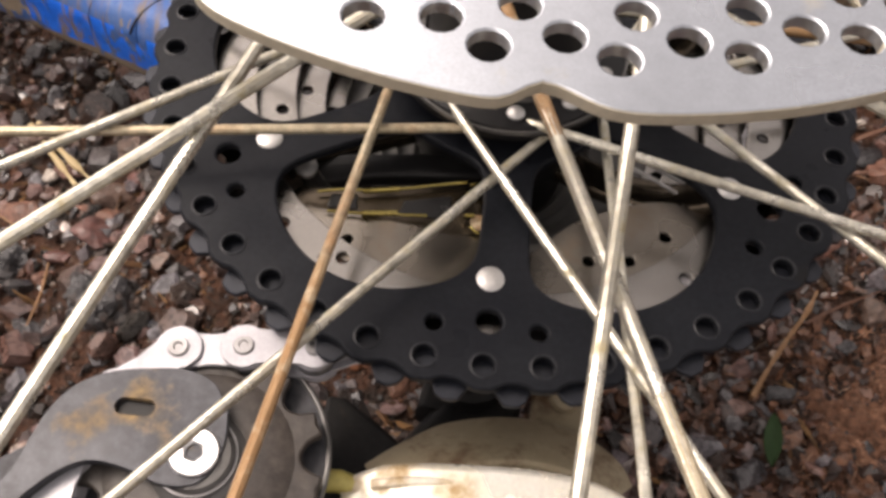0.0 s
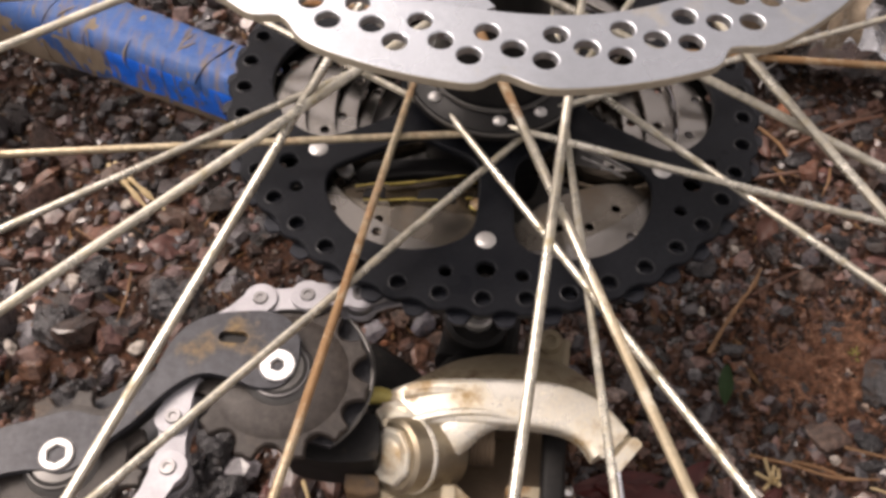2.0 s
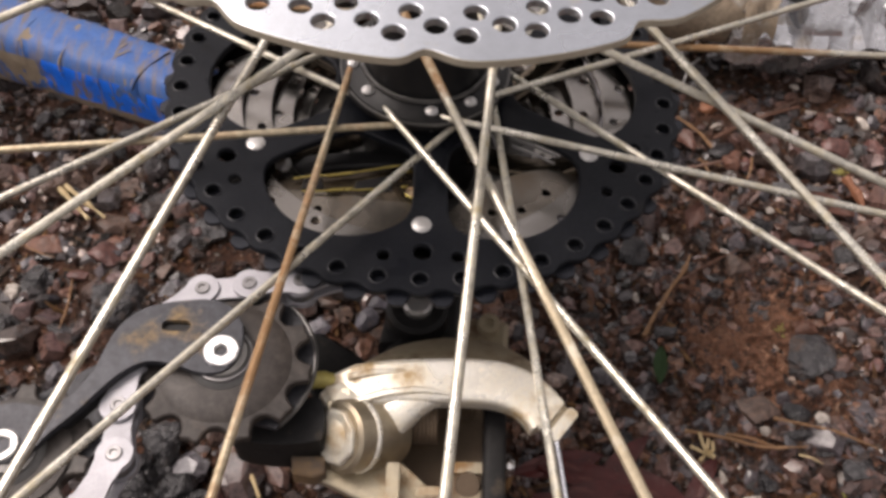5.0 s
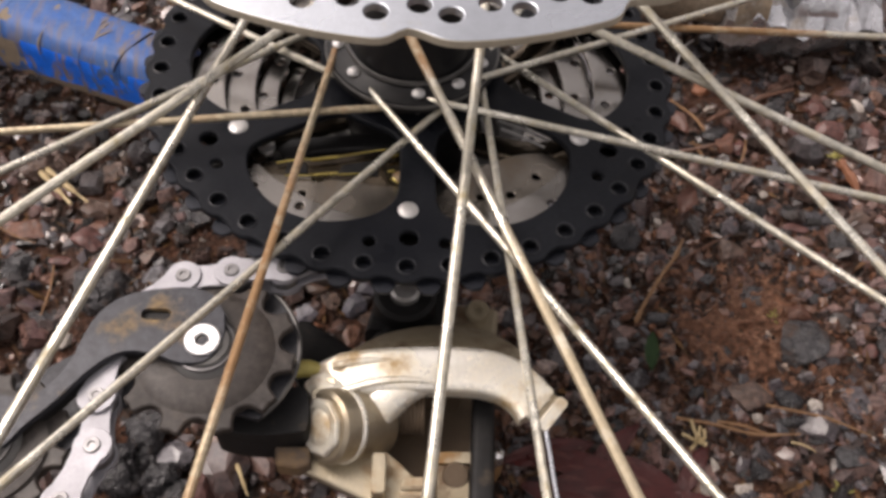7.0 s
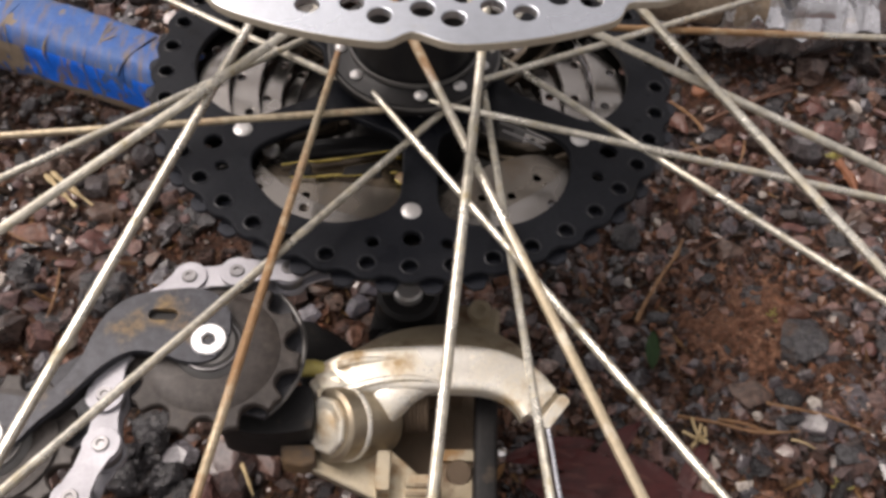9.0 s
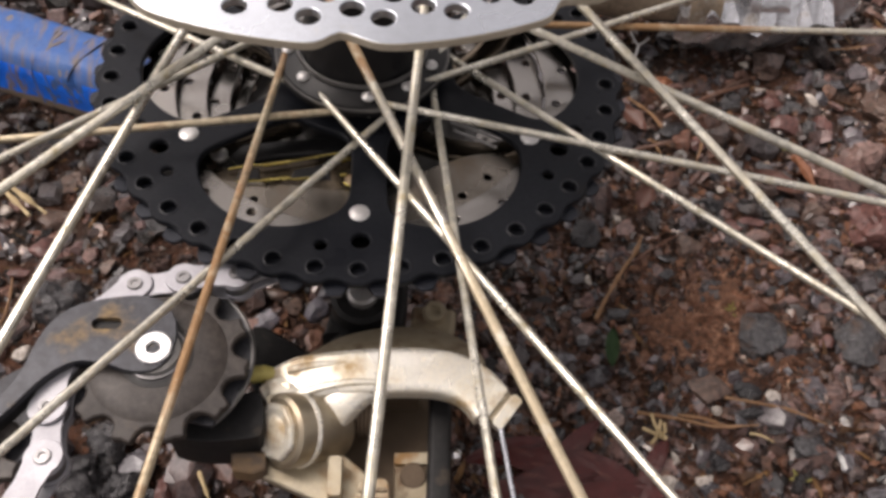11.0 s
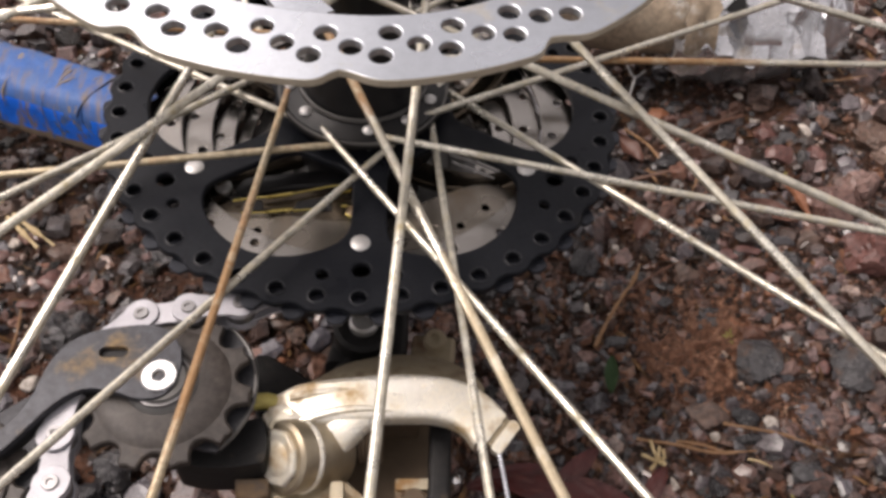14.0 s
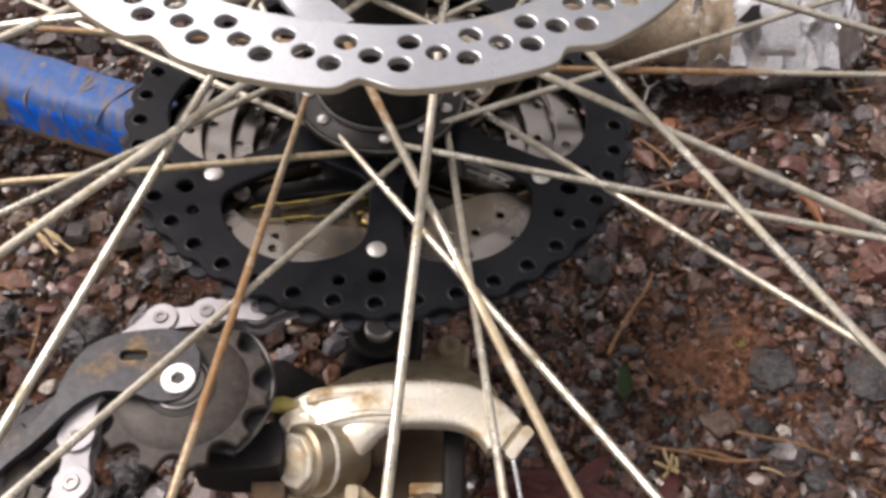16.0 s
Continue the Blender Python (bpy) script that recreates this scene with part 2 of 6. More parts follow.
M_TAN = material("dirty_tan_tape", (0.36, 0.29, 0.21), (0.23, 0.17, 0.12), 0.5, 0.15, 70, 600, 0.3, (0.52, 0.49, 0.44), 0.57, 75, speckle=0.3)
M_CRUMB = island_material("soil_crumbs", [(0.208, 0.090, 0.050), (0.126, 0.056, 0.033), (0.260, 0.119, 0.068), (0.084, 0.041, 0.026), (0.173, 0.078, 0.046), (0.063, 0.031, 0.021), (0.240, 0.120, 0.072), (0.105, 0.049, 0.031)], 0.6, 700, 1.0, 0.0)
M_CLOD = island_material("wet_mud_clods", [(0.076, 0.034, 0.019), (0.043, 0.020, 0.014), (0.113, 0.051, 0.030), (0.026, 0.014, 0.011), (0.162, 0.072, 0.039), (0.057, 0.028, 0.019), (0.092, 0.042, 0.026)], 0.36, 420, 1.0, 0.4)
M_SOIL = material("wet_brown_soil", (0.030, 0.015, 0.010), (0.105, 0.045, 0.025), 0.38, 0.0, 26, 520, 1.0, (0.016, 0.012, 0.010), 0.50, 45, 0.2, 0.4, 0.0, 0.003, spec=0.2, speckle=0.6)
M_BARE = material("bare_orange_brown_soil", (0.225, 0.110, 0.066), (0.090, 0.040, 0.024), 0.55, 0.0, 130, 900, 1.0, (0.40, 0.22, 0.14), 0.55, 260, 0.2, 0.6, 0.0, 0.0012, spec=0.25, soft=0.15, speckle=0.6)
CHIPS = [(0.030, 0.025, 0.025), (0.076, 0.046, 0.041), (0.046, 0.040, 0.044), (0.092, 0.049, 0.037), (0.087, 0.076, 0.078), (0.049, 0.028, 0.021), (0.136, 0.074, 0.061), (0.021, 0.018, 0.016), (0.067, 0.055, 0.055), (0.097, 0.066, 0.056), (0.125, 0.061, 0.037), (0.060, 0.037, 0.031), (0.033, 0.024, 0.021), (0.114, 0.097, 0.097), (0.041, 0.026, 0.021), (0.261, 0.184, 0.152)]
M_CHIPS = island_material("wet_stone_chips", CHIPS, 0.32, 420, 1.0, 0.7)
M_SLABS = island_material("wet_flat_chips", [(0.075, 0.045, 0.039), (0.155, 0.098, 0.092), (0.059, 0.054, 0.059), (0.121, 0.067, 0.054), (0.115, 0.106, 0.115), (0.045, 0.031, 0.026), (0.185, 0.103, 0.085), (0.032, 0.029, 0.029), (0.155, 0.077, 0.051), (0.094, 0.077, 0.083), (0.136, 0.077, 0.067)], 0.30, 340, 1.0, 0.75)
M_FLAKES = island_material("wet_flakes", [(0.08, 0.042, 0.028), (0.17, 0.09, 0.062), (0.03, 0.024, 0.022), (0.20, 0.092, 0.05), (0.11, 0.09, 0.087), (0.055, 0.030, 0.02), (0.42, 0.32, 0.26), (0.13, 0.062, 0.04), (0.02, 0.016, 0.015), (0.19, 0.15, 0.135)], 0.28, 500, 1.0, 0.6)
M_GRIT = island_material("fine_grit", [(0.033, 0.021, 0.016), (0.052, 0.033, 0.023), (0.019, 0.016, 0.014), (0.072, 0.039, 0.026), (0.104, 0.085, 0.072), (0.029, 0.026, 0.025), (0.039, 0.023, 0.017)], 0.5)
M_NEEDLES = island_material("thin_plant_fibres", [(0.10, 0.05, 0.024), (0.06, 0.032, 0.02), (0.17, 0.09, 0.035), (0.04, 0.025, 0.017), (0.26, 0.16, 0.075)], 0.55)
M_FIBRE = island_material("pale_soil_fibres", [(0.30, 0.16, 0.10), (0.20, 0.10, 0.06), (0.40, 0.25, 0.17), (0.14, 0.07, 0.045)], 0.6)
M_BARK = island_material("bark_slivers", [(0.07, 0.035, 0.018), (0.11, 0.055, 0.025), (0.04, 0.024, 0.016), (0.16, 0.085, 0.035)], 0.65)
M_STONE_GREY = material("grey_stone", (0.062, 0.059, 0.062), (0.026, 0.024, 0.025), 0.26, 0, 130, 900, 1.0, (0.085, 0.055, 0.042), 0.54, 150, dist=0.0009, speckle=0.6)
M_STONE_LILAC = material("lilac_grey_stone", (0.125, 0.115, 0.135), (0.07, 0.062, 0.072), 0.34, 0, 130, 900, 0.7, (0.10, 0.065, 0.05), 0.58, 150, dist=0.0006, speckle=0.5)
M_STONE_BLACK = material("wet_black_stone", (0.022, 0.020, 0.022), (0.012, 0.011, 0.012), 0.22, 0, 130, 900, 1.0, (0.05, 0.038, 0.033), 0.58, 170, dist=0.0008, speckle=0.6)
M_STONE_RED = material("maroon_stone", (0.14, 0.06, 0.05), (0.09, 0.042, 0.036), 0.42, 0, 120, 900, 0.6, speckle=0.6)
M_STONE_BRICK = material("brick_red_stone", (0.16, 0.068, 0.042), (0.10, 0.046, 0.032), 0.55, 0, 120, 900, 0.6, speckle=0.6)
M_STONE_PINK = material("pinkish_stone", (0.20, 0.12, 0.10), (0.13, 0.08, 0.068), 0.5, 0, 120, 900, 0.5, speckle=0.6)
M_STONE_PALE = material("pale_pebble", (0.48, 0.43, 0.38), (0.34, 0.29, 0.25), 0.55, 0, 200, 900, 0.4, speckle=0.6)
M_STONE_BROWN = material("brown_stone", (0.12, 0.075, 0.055), (0.085, 0.05, 0.04), 0.5, 0, 130, 900, 0.7, speckle=0.6)
M_STRAW = material("dry_straw", (0.27, 0.145, 0.065), (0.18, 0.09, 0.04), 0.6, 0, 200, 1000, 0.3)
M_STRAW_PALE = material("pale_dry_grass", (0.58, 0.46, 0.26), (0.42, 0.30, 0.15), 0.6, 0, 200, 1000, 0.3)
M_TWIG_RED = material("red_brown_twig", (0.13, 0.055, 0.030), (0.085, 0.038, 0.022), 0.55, 0, 200, 900, 0.4)
M_BRICK_BARK = material("orange_bark", (0.26, 0.10, 0.045), (0.17, 0.065, 0.032), 0.6, 0, 200, 900, 0.5)
M_TWIG = material("dark_twig", (0.085, 0.045, 0.03), (0.055, 0.03, 0.02), 0.65, 0, 200, 900, 0.4)
M_LEAF = material("green_leaf", (0.020, 0.048, 0.014), (0.014, 0.032, 0.010), 0.65, 0, 150, 900, 0.2, spec=0.2)
M_LEAF_DRY = material("dark_red_dead_leaf", (0.085, 0.014, 0.012), (0.024, 0.006, 0.006), 0.34, 0, 90, 700, 0.7, (0.13, 0.045, 0.035), 0.56, 1.0, 0.2, 0.3, stretch=(30, (60, 420, 60)), spec=0.3)
M_LEAF_BROWN = material("red_brown_dead_leaf", (0.12, 0.048, 0.032), (0.075, 0.032, 0.022), 0.5, 0, 110, 700, 0.4)
M_MOSS = material("yellow_lichen", (0.33, 0.30, 0.08), (0.20, 0.18, 0.06), 0.8, 0, 400, 1500, 0.4)


# ---- building tools ----
BASE = {}


def smooth(me, angle=35.0):
    me.shade_smooth()
    me.set_sharp_from_angle(angle=radians(angle))


def thing(name, label, category, base=(0, 0, 0), frame_of=None, group="", kind=""):
    """An Empty at the thing's base; its parts are given in the coordinates of frame_of."""
    ob = new(name)
    ob.empty_display_size = 0.02
    m = frame_of if frame_of is not None else WHEEL
    ob.matrix_world = m @ Matrix.Translation(base)
    BASE[ob.name] = Vector(base)
    return tagged(ob, label, category, group, kind)


def part(name, bm, mat, parent, label="", bevel=0.0, sharp=35.0, kind=""):
    top = parent
    while top.parent:
        top = top.parent
    bm.transform(Matrix.Translation(-BASE[top.name]))
    me = bpy.data.meshes.new(name)
    bmesh.ops.recalc_face_normals(bm, faces=bm.faces)
    bm.to_mesh(me)
    bm.free()
    me.materials.append(mat)
    smooth(me, sharp)
    ob = new(name, me)
    ob.parent = parent
    if bevel:
        b = ob.modifiers.new("edge", "BEVEL")
        b.width, b.segments, b.limit_method, b.angle_limit = bevel, 2, "ANGLE", radians(40)
    return tagged(ob, label, kind=kind)


def solid(name, bm, mat, label, category, group="", kind="", sharp=35.0, m=None):
    """A thing that is one mesh, built about its own base, placed by m."""
    me = bpy.data.meshes.new(name)
    bmesh.ops.recalc_face_normals(bm, faces=bm.faces)
    bm.to_mesh(me)
    bm.free()
    me.materials.append(mat)
    smooth(me, sharp)
    ob = new(name, me)
    if m is not None:
        ob.matrix_world = m
    return tagged(ob, label, category, group, kind)


def circle(x, y, r, n=16, a0=0.0):
    return [(x + r * math.cos(a0 + 2 * math.pi * i / n), y + r * math.sin(a0 + 2 * math.pi * i / n)) for i in range(n)]


def plate(loops, top, thick, m=None):
    """A flat plate with holes: loops[0] is the outline, the others are holes. Its upper face lies at z = top."""
    bm = bmesh.new()
    for lp in loops:
        vs = [bm.verts.new((x, y, top)) for x, y in lp]
        for i in range(len(vs)):
            bm.edges.new((vs[i - 1], vs[i]))
    bmesh.ops.triangle_fill(bm, use_beauty=True, use_dissolve=False, edges=bm.edges[:])
    got = bmesh.ops.extrude_face_region(bm, geom=bm.faces[:])
    vs = [v for v in got["geom"] if isinstance(v, bmesh.types.BMVert)]
    bmesh.ops.translate(bm, verts=vs, vec=(0, 0, -thick))
    if m is not None:
        bm.transform(m)
    return bm


def lathe(profile, n=32, m=None, cap=True, closed=False):
    """profile: (radius, z) from top to bottom, turned round z."""
    bm = bmesh.new()
    rings = [[bm.verts.new((r * math.cos(2 * math.pi * i / n), r * math.sin(2 * math.pi * i / n), z)) for i in range(n)] for r, z in profile]
    pairs = list(zip(rings, rings[1:])) + ([(rings[-1], rings[0])] if closed else [])
    for a, b in pairs:
        for i in range(n):
            bm.faces.new((a[i - 1], a[i], b[i], b[i - 1]))
    if cap and not closed:
        bm.faces.new(rings[0])
        bm.faces.new(rings[-1][::-1])
    if m is not None:
        bm.transform(m)
    return bm


def sweep(points, section, ups=None, m=None, scale=None):
    """section (u, v) swept along points; ups gives the v direction at each point."""
    bm = bmesh.new()
    pts = [Vector(p) for p in points]
    rings = []
    up = Vector((0, 0, 1))
    for i, p in enumerate(pts):
        d = (pts[min(i + 1, len(pts) - 1)] - pts[max(i - 1, 0)]).normalized()
        if ups:
            up = Vector(ups[i])
        side = d.cross(up)
        if side.length < 1e-4:
            side = d.cross(Vector((0, 1, 0.3)))
        side.normalize()
        v = side.cross(d).normalized()
        if not ups:
            up = v
        k = scale[i] if scale else 1.0
        rings.append([bm.verts.new(p + k * (side * a + v * b)) for a, b in section])
    n = len(section)
    for a, b in zip(rings, rings[1:]):
        for i in range(n):
            bm.faces.new((a[i - 1], a[i], b[i], b[i - 1]))
    bm.faces.new(rings[0])
    bm.faces.new(rings[-1][::-1])
    if m is not None:
        bm.transform(m)
    return bm


def tube(points, r, n=10, m=None, scale=None):
    return sweep(points, circle(0, 0, r, n), m=m, scale=scale)


def rounded(w, h, r, n=4):
    """A rounded rectangle about the origin."""
    out = []
    for k, (sx, sy) in enumerate(((1, 1), (-1, 1), (-1, -1), (1, -1))):
        for i in range(n + 1):
            a = math.pi / 2 * (k + i / n)
            out.append((sx * (w / 2 - r) + r * math.cos(a), sy * (h / 2 - r) + r * math.sin(a)))
    return out


def spline(points, k=6):
    """A smooth line through points (Catmull-Rom)."""
    p = [Vector(q) for q in points]
    p = [p[0] * 2 - p[1]] + p + [p[-1] * 2 - p[-2]]
    out = []
    for i in range(1, len(p) - 2):
        for j in range(k):
            t = j / k
            out.append(0.5 * (2 * p[i] + (p[i + 1] - p[i - 1]) * t + (2 * p[i - 1] - 5 * p[i] + 4 * p[i + 1] - p[i + 2]) * t * t + (3 * p[i] - p[i - 1] - 3 * p[i + 1] + p[i + 2]) * t ** 3))
    return out + [p[-2]]


def gear_outline(teeth, r_pitch, tall=0.0040, low=0.0034):
    """Sprocket outline: round valleys for the rollers between pointed, flattened teeth."""
    out = []
    step = 2 * math.pi / teeth
    shape = ((-0.5, 0.0), (-0.40, 0.08), (-0.31, 0.32), (-0.25, 0.60), (-0.19, 0.86), (-0.12, 1.0), (0.12, 1.0), (0.19, 0.86), (0.25, 0.60), (0.31, 0.32), (0.40, 0.08))
    for i in range(teeth):
        for f, h in shape:
            r = r_pitch - low + (tall + low) * h
            a = (i + f) * step
            out.append((r * math.cos(a), r * math.sin(a)))
    return out


def merge(bms):
    out = bmesh.new()
    me = bpy.data.meshes.new("tmp")
    for b in bms:
        b.to_mesh(me)
        out.from_mesh(me)
        b.free()
    bpy.data.meshes.remove(me)
    return out


# ---- ground ----
def height(x, y):
    """Height of the soil at a place, in metres."""
    p = Vector((x, y, 0.3))
    far = min(1.0, math.hypot(x, y) / 3.0)
    h = 0.007 * noise.noise(p * 9.0) + 0.0035 * noise.noise(p * 31.0) + 0.0016 * noise.noise(p * 95.0)
    dip = 0.010 * math.exp(-(((x - 0.060) / 0.058) ** 2 + ((y + 0.005) / 0.070) ** 2) ** 2)
    return h + 0.05 * far * noise.noise(p * 0.7) - 0.004 - dip


def build_ground():
    n = 420
    k = 8.2
    axis = [math.sinh(k * (2 * i / n - 1)) / math.sinh(k) * 60.0 for i in range(n + 1)]
    verts = [(x + 0.05, y + 0.05, height(x + 0.05, y + 0.05)) for y in axis for x in axis]
    w = n + 1
    faces = [(j * w + i, j * w + i + 1, (j + 1) * w + i + 1, (j + 1) * w + i) for j in range(n) for i in range(n)]
    me = bpy.data.meshes.new("ground")
    me.from_pydata(verts, [], faces)
    me.shade_smooth()
    me.materials.append(M_SOIL)
    tagged(new("ground", me), "wet dark brown soil strewn with stone chips", "ground", kind="structure")


build_ground()


def build_bare_soil():
    """A low mound of loose orange-brown soil with a ragged rim, lying in the gravel."""
    n, verts, faces = 130, [], []
    for j in range(n + 1):
        for i in range(n + 1):
            x, y = 0.113 + 0.046 * (2 * i / n - 1), -0.035 + 0.046 * (2 * j / n - 1)
            p = Vector((x, y, 0.7))
            away = math.hypot((x - 0.113) / 0.027, (y + 0.035) / 0.030)
            mask = max(0.0, min(1.0, 1.25 - away + 0.7 * noise.noise(p * 70) + 0.5 * noise.noise(p * 190)))
            fine = 0.0020 * noise.noise(p * 330) + 0.0012 * noise.noise(p * 800) + 0.0008 * noise.noise(p * 1900)
            verts.append((x, y, height(x, y) - 0.0030 + 0.0064 * mask + fine))
    faces = [(j * (n + 1) + i, j * (n + 1) + i + 1, (j + 1) * (n + 1) + i + 1, (j + 1) * (n + 1) + i) for j in range(n) for i in range(n)]
    me = bpy.data.meshes.new("bare_soil")
    me.from_pydata(verts, [], faces)
    me.shade_smooth()
    me.materials.append(M_BARE)
    tagged(new("bare_soil", me), "bare crumbly orange-brown soil between the stone chips", "soil", kind="structure")


build_bare_soil()


def chip_points(rng, n):
    return [Vector((rng.gauss(0, 1), rng.gauss(0, 1), rng.gauss(0, 1))).normalized() * rng.uniform(0.78, 1.0) for _ in range(n)]


def slab_points(rng, sides=6):
    """Corners of a flat split stone: an uneven polygon, bulging, with a smaller tilted top."""
    base = [2 * math.pi * (i + rng.uniform(-0.28, 0.28)) / sides for i in range(sides)]
    rad = [rng.uniform(0.62, 1.0) for _ in range(sides)]
    tx, ty = rng.uniform(-0.3, 0.3), rng.uniform(-0.3, 0.3)
    out = []
    for h, k in ((-0.9, 0.75), (rng.uniform(-0.1, 0.35), 1.0), (1.0, rng.uniform(0.55, 0.85))):
        for a, r in zip(base, rad):
            x, y = r * k * math.cos(a), r * k * math.sin(a)
            out.append(Vector((x, y, h + (tx * x + ty * y if h == 1.0 else 0) + rng.uniform(-0.08, 0.08))))
    return out


def rock(rng, cuts, div):
    """A stone split along several flat faces."""
    bm = bmesh.new()
    bmesh.ops.create_icosphere(bm, subdivisions=div, radius=1.0)
    for _ in range(cuts):
        n = Vector((rng.gauss(0, 1), rng.gauss(0, 1), rng.gauss(0, 0.9))).normalized()
        d = rng.uniform(0.42, 0.8)
        for v in bm.verts:
            v.co -= n * max(0.0, n.dot(v.co) - d)
    return bm


def chip_shapes(count, npts, seed, slab=False):
    """Angular convex stones, as lists of vertices and faces."""
    rng = random.Random(seed)
    out = []
    for _ in range(count):
        bm = bmesh.new()
        for p in (slab_points(rng, rng.choice((4, 5, 6, 7))) if slab else chip_points(rng, npts)):
            bm.verts.new(p)
        got = bmesh.ops.convex_hull(bm, input=bm.verts[:])
        bmesh.ops.delete(bm, geom=list({v for v in got["geom_interior"] if isinstance(v, bmesh.types.BMVert)}), context="VERTS")
        bm.verts.index_update()
        out.append(([v.co.copy() for v in bm.verts], [[v.index for v in f.verts] for f in bm.faces]))
        bm.free()
    return out


def scatter(name, shapes, count, area, sizes, flat, mat, label, category, seed, sink=0.25, long=(0.6, 1.0), bare=0.4):
    rng = random.Random(seed)
    verts, faces = [], []
    for _ in range(count):
        x, y = rng.uniform(area[0], area[1]), rng.uniform(area[2], area[3])
        vs, fs = shapes[rng.randrange(len(shapes))]
        core = ((x - 0.115) / 0.045) ** 2 + ((y + 0.035) / 0.035) ** 2 < 1
        wide = ((x - 0.092) / 0.078) ** 2 + ((y + 0.050) / 0.065) ** 2 < 1
        if rng.random() < (0.62 * bare if core else 0.2 * bare if wide else 0.0):
            continue
        s = sizes[0] * (sizes[1] / sizes[0]) ** (rng.random() ** 1.7)
        sc = Vector((s, s * rng.uniform(*long), s * rng.uniform(*flat)))
        rot = Euler((rng.gauss(0, 0.42), rng.gauss(0, 0.42), rng.uniform(0, 6.28))).to_matrix()
        at = Vector((x, y, height(x, y) + sc.z * (1 - 2 * sink) * 0.6))
        o = len(verts)
        verts += [at + rot @ Vector((v.x * sc.x, v.y * sc.y, v.z * sc.z)) for v in vs]
        faces += [[o + i for i in f] for f in fs]
    me = bpy.data.meshes.new(name)
    me.from_pydata(verts, [], faces)
    me.materials.append(mat)
    tagged(new(name, me), label, category, kind="stuff")


VIEW = (-0.30, 0.33, -0.19, 0.34)
SHAPES = chip_shapes(60, 13, 3, True)
ROUGH = chip_shapes(16, 8, 5)
SLABS = chip_shapes(40, 13, 21, True)
scatter("gravel", SHAPES, 21000, VIEW, (0.0011, 0.0056), (0.15, 0.45), M_CHIPS, "wet angular grey and maroon stone chips on soil", "gravel", 11, sink=0.27, bare=1.3)
scatter("coarse_gravel", SLABS, 2500, VIEW, (0.0042, 0.0088), (0.16, 0.36), M_SLABS, "larger wet stone chips lying among the gravel", "gravel", 12, sink=0.26, bare=1.6)
scatter("grit", ROUGH, 30000, VIEW, (0.0006, 0.0021), (0.5, 0.9), M_GRIT, "fine brown grit and crumbs of soil", "grit", 13, bare=0.0)
scatter("soil_crumbs", ROUGH, 3500, (0.085, 0.145, -0.072, 0.0), (0.0004, 0.0014), (0.5, 0.9), M_CRUMB, "orange-brown crumbs of bare soil", "soil", 17, bare=0.0, sink=0.35)
scatter("mud_clods", ROUGH, 6500, (0.0, 0.21, -0.16, 0.04), (0.0012, 0.0050), (0.25, 0.55), M_CLOD, "crumbly wet brown clods of muddy soil", "soil", 19, bare=0.0, sink=0.3)
scatter("soil_flakes", SHAPES, 6000, (-0.26, 0.26, -0.15, 0.20), (0.0006, 0.0024), (0.2, 0.6), M_FLAKES, "small wet flakes of stone and bark on the soil", "litter", 18, bare=0.0, sink=0.2)
scatter("bark_litter", ROUGH, 6400, VIEW, (0.0025, 0.0095), (0.12, 0.3), M_BARK, "slivers of brown bark and plant litter", "litter", 14, long=(0.12, 0.3))
scatter("plant_fibres", ROUGH, 3000, VIEW, (0.003, 0.0095), (0.035, 0.06), M_NEEDLES, "thin dry fibres and needles among the stones", "litter", 16, sink=0.0, long=(0.035, 0.06), bare=0.0)
scatter("soil_fibres", ROUGH, 900, (0.082, 0.146, -0.070, 0.0), (0.0018, 0.0050), (0.05, 0.09), M_FIBRE, "thin light orange fibres on bare soil", "litter", 23, sink=-0.6, long=(0.05, 0.09), bare=0.0)
scatter("small_flat_chips", SLABS, 1300, (0.0, 0.165, -0.145, 0.035), (0.0024, 0.0060), (0.10, 0.20), M_SLABS, "small wet flat stone chips pressed in the soil", "gravel", 27, sink=0.25, bare=0.5)
scatter("outer_gravel", SHAPES, 9000, (-0.9, 0.9, -0.7, 1.0), (0.004, 0.013), (0.35, 0.7), M_CHIPS, "stone chips on the soil further out", "gravel", 15, bare=5.0)


def ground_at(x, y):
    """A place on the soil, from the wheel's plan."""
    p = WHEEL @ Vector((x, y, 0.0744 * x - 0.0872))
    return p.x, p.y


def stone(x, y, sx, sy, sz, turn, mat, label, seed, lift=0.02):
    gx, gy = ground_at(x, y)
    rng = random.Random(seed)
    bm = rock(rng, 11, 4)
    for v in bm.verts:
        v.co = Vector((v.co.x * sx, v.co.y * sy, v.co.z * sz)) * 1.12
    bm.normal_update()
    for v in bm.verts:
        q = v.co * 420 + Vector((seed, 0, 0))
        v.co += v.normal * min(sx, sy, sz) * (0.26 * noise.noise(q * 0.45) + 0.15 * noise.noise(q * 1.4) + 0.07 * noise.noise(q * 4))
    solid("stone", bm, mat, label, "stone", "stones lying on the soil", sharp=25,
          m=pose(gx, gy, height(gx, gy) + 0.0016 + sz * lift, rng.uniform(-12, 12), rng.uniform(-12, 12), turn))


# plan x, y, half sizes, height, turn
stone(-0.1063, -0.0212, 0.013, 0.011, 0.008, 20, M_STONE_GREY, "broad wet blue-grey stone beside the chain", 100)
stone(-0.0965, -0.0469, 0.008, 0.007, 0.006, 70, M_STONE_GREY, "dark grey stone beside the chain", 101)
stone(-0.1477, -0.0312, 0.010, 0.010, 0.007, 40, M_STONE_GREY, "squarish dark grey stone on the soil", 102)
stone(-0.1674, -0.0530, 0.011, 0.009, 0.007, 10, M_STONE_RED, "square maroon stone on the soil", 103)
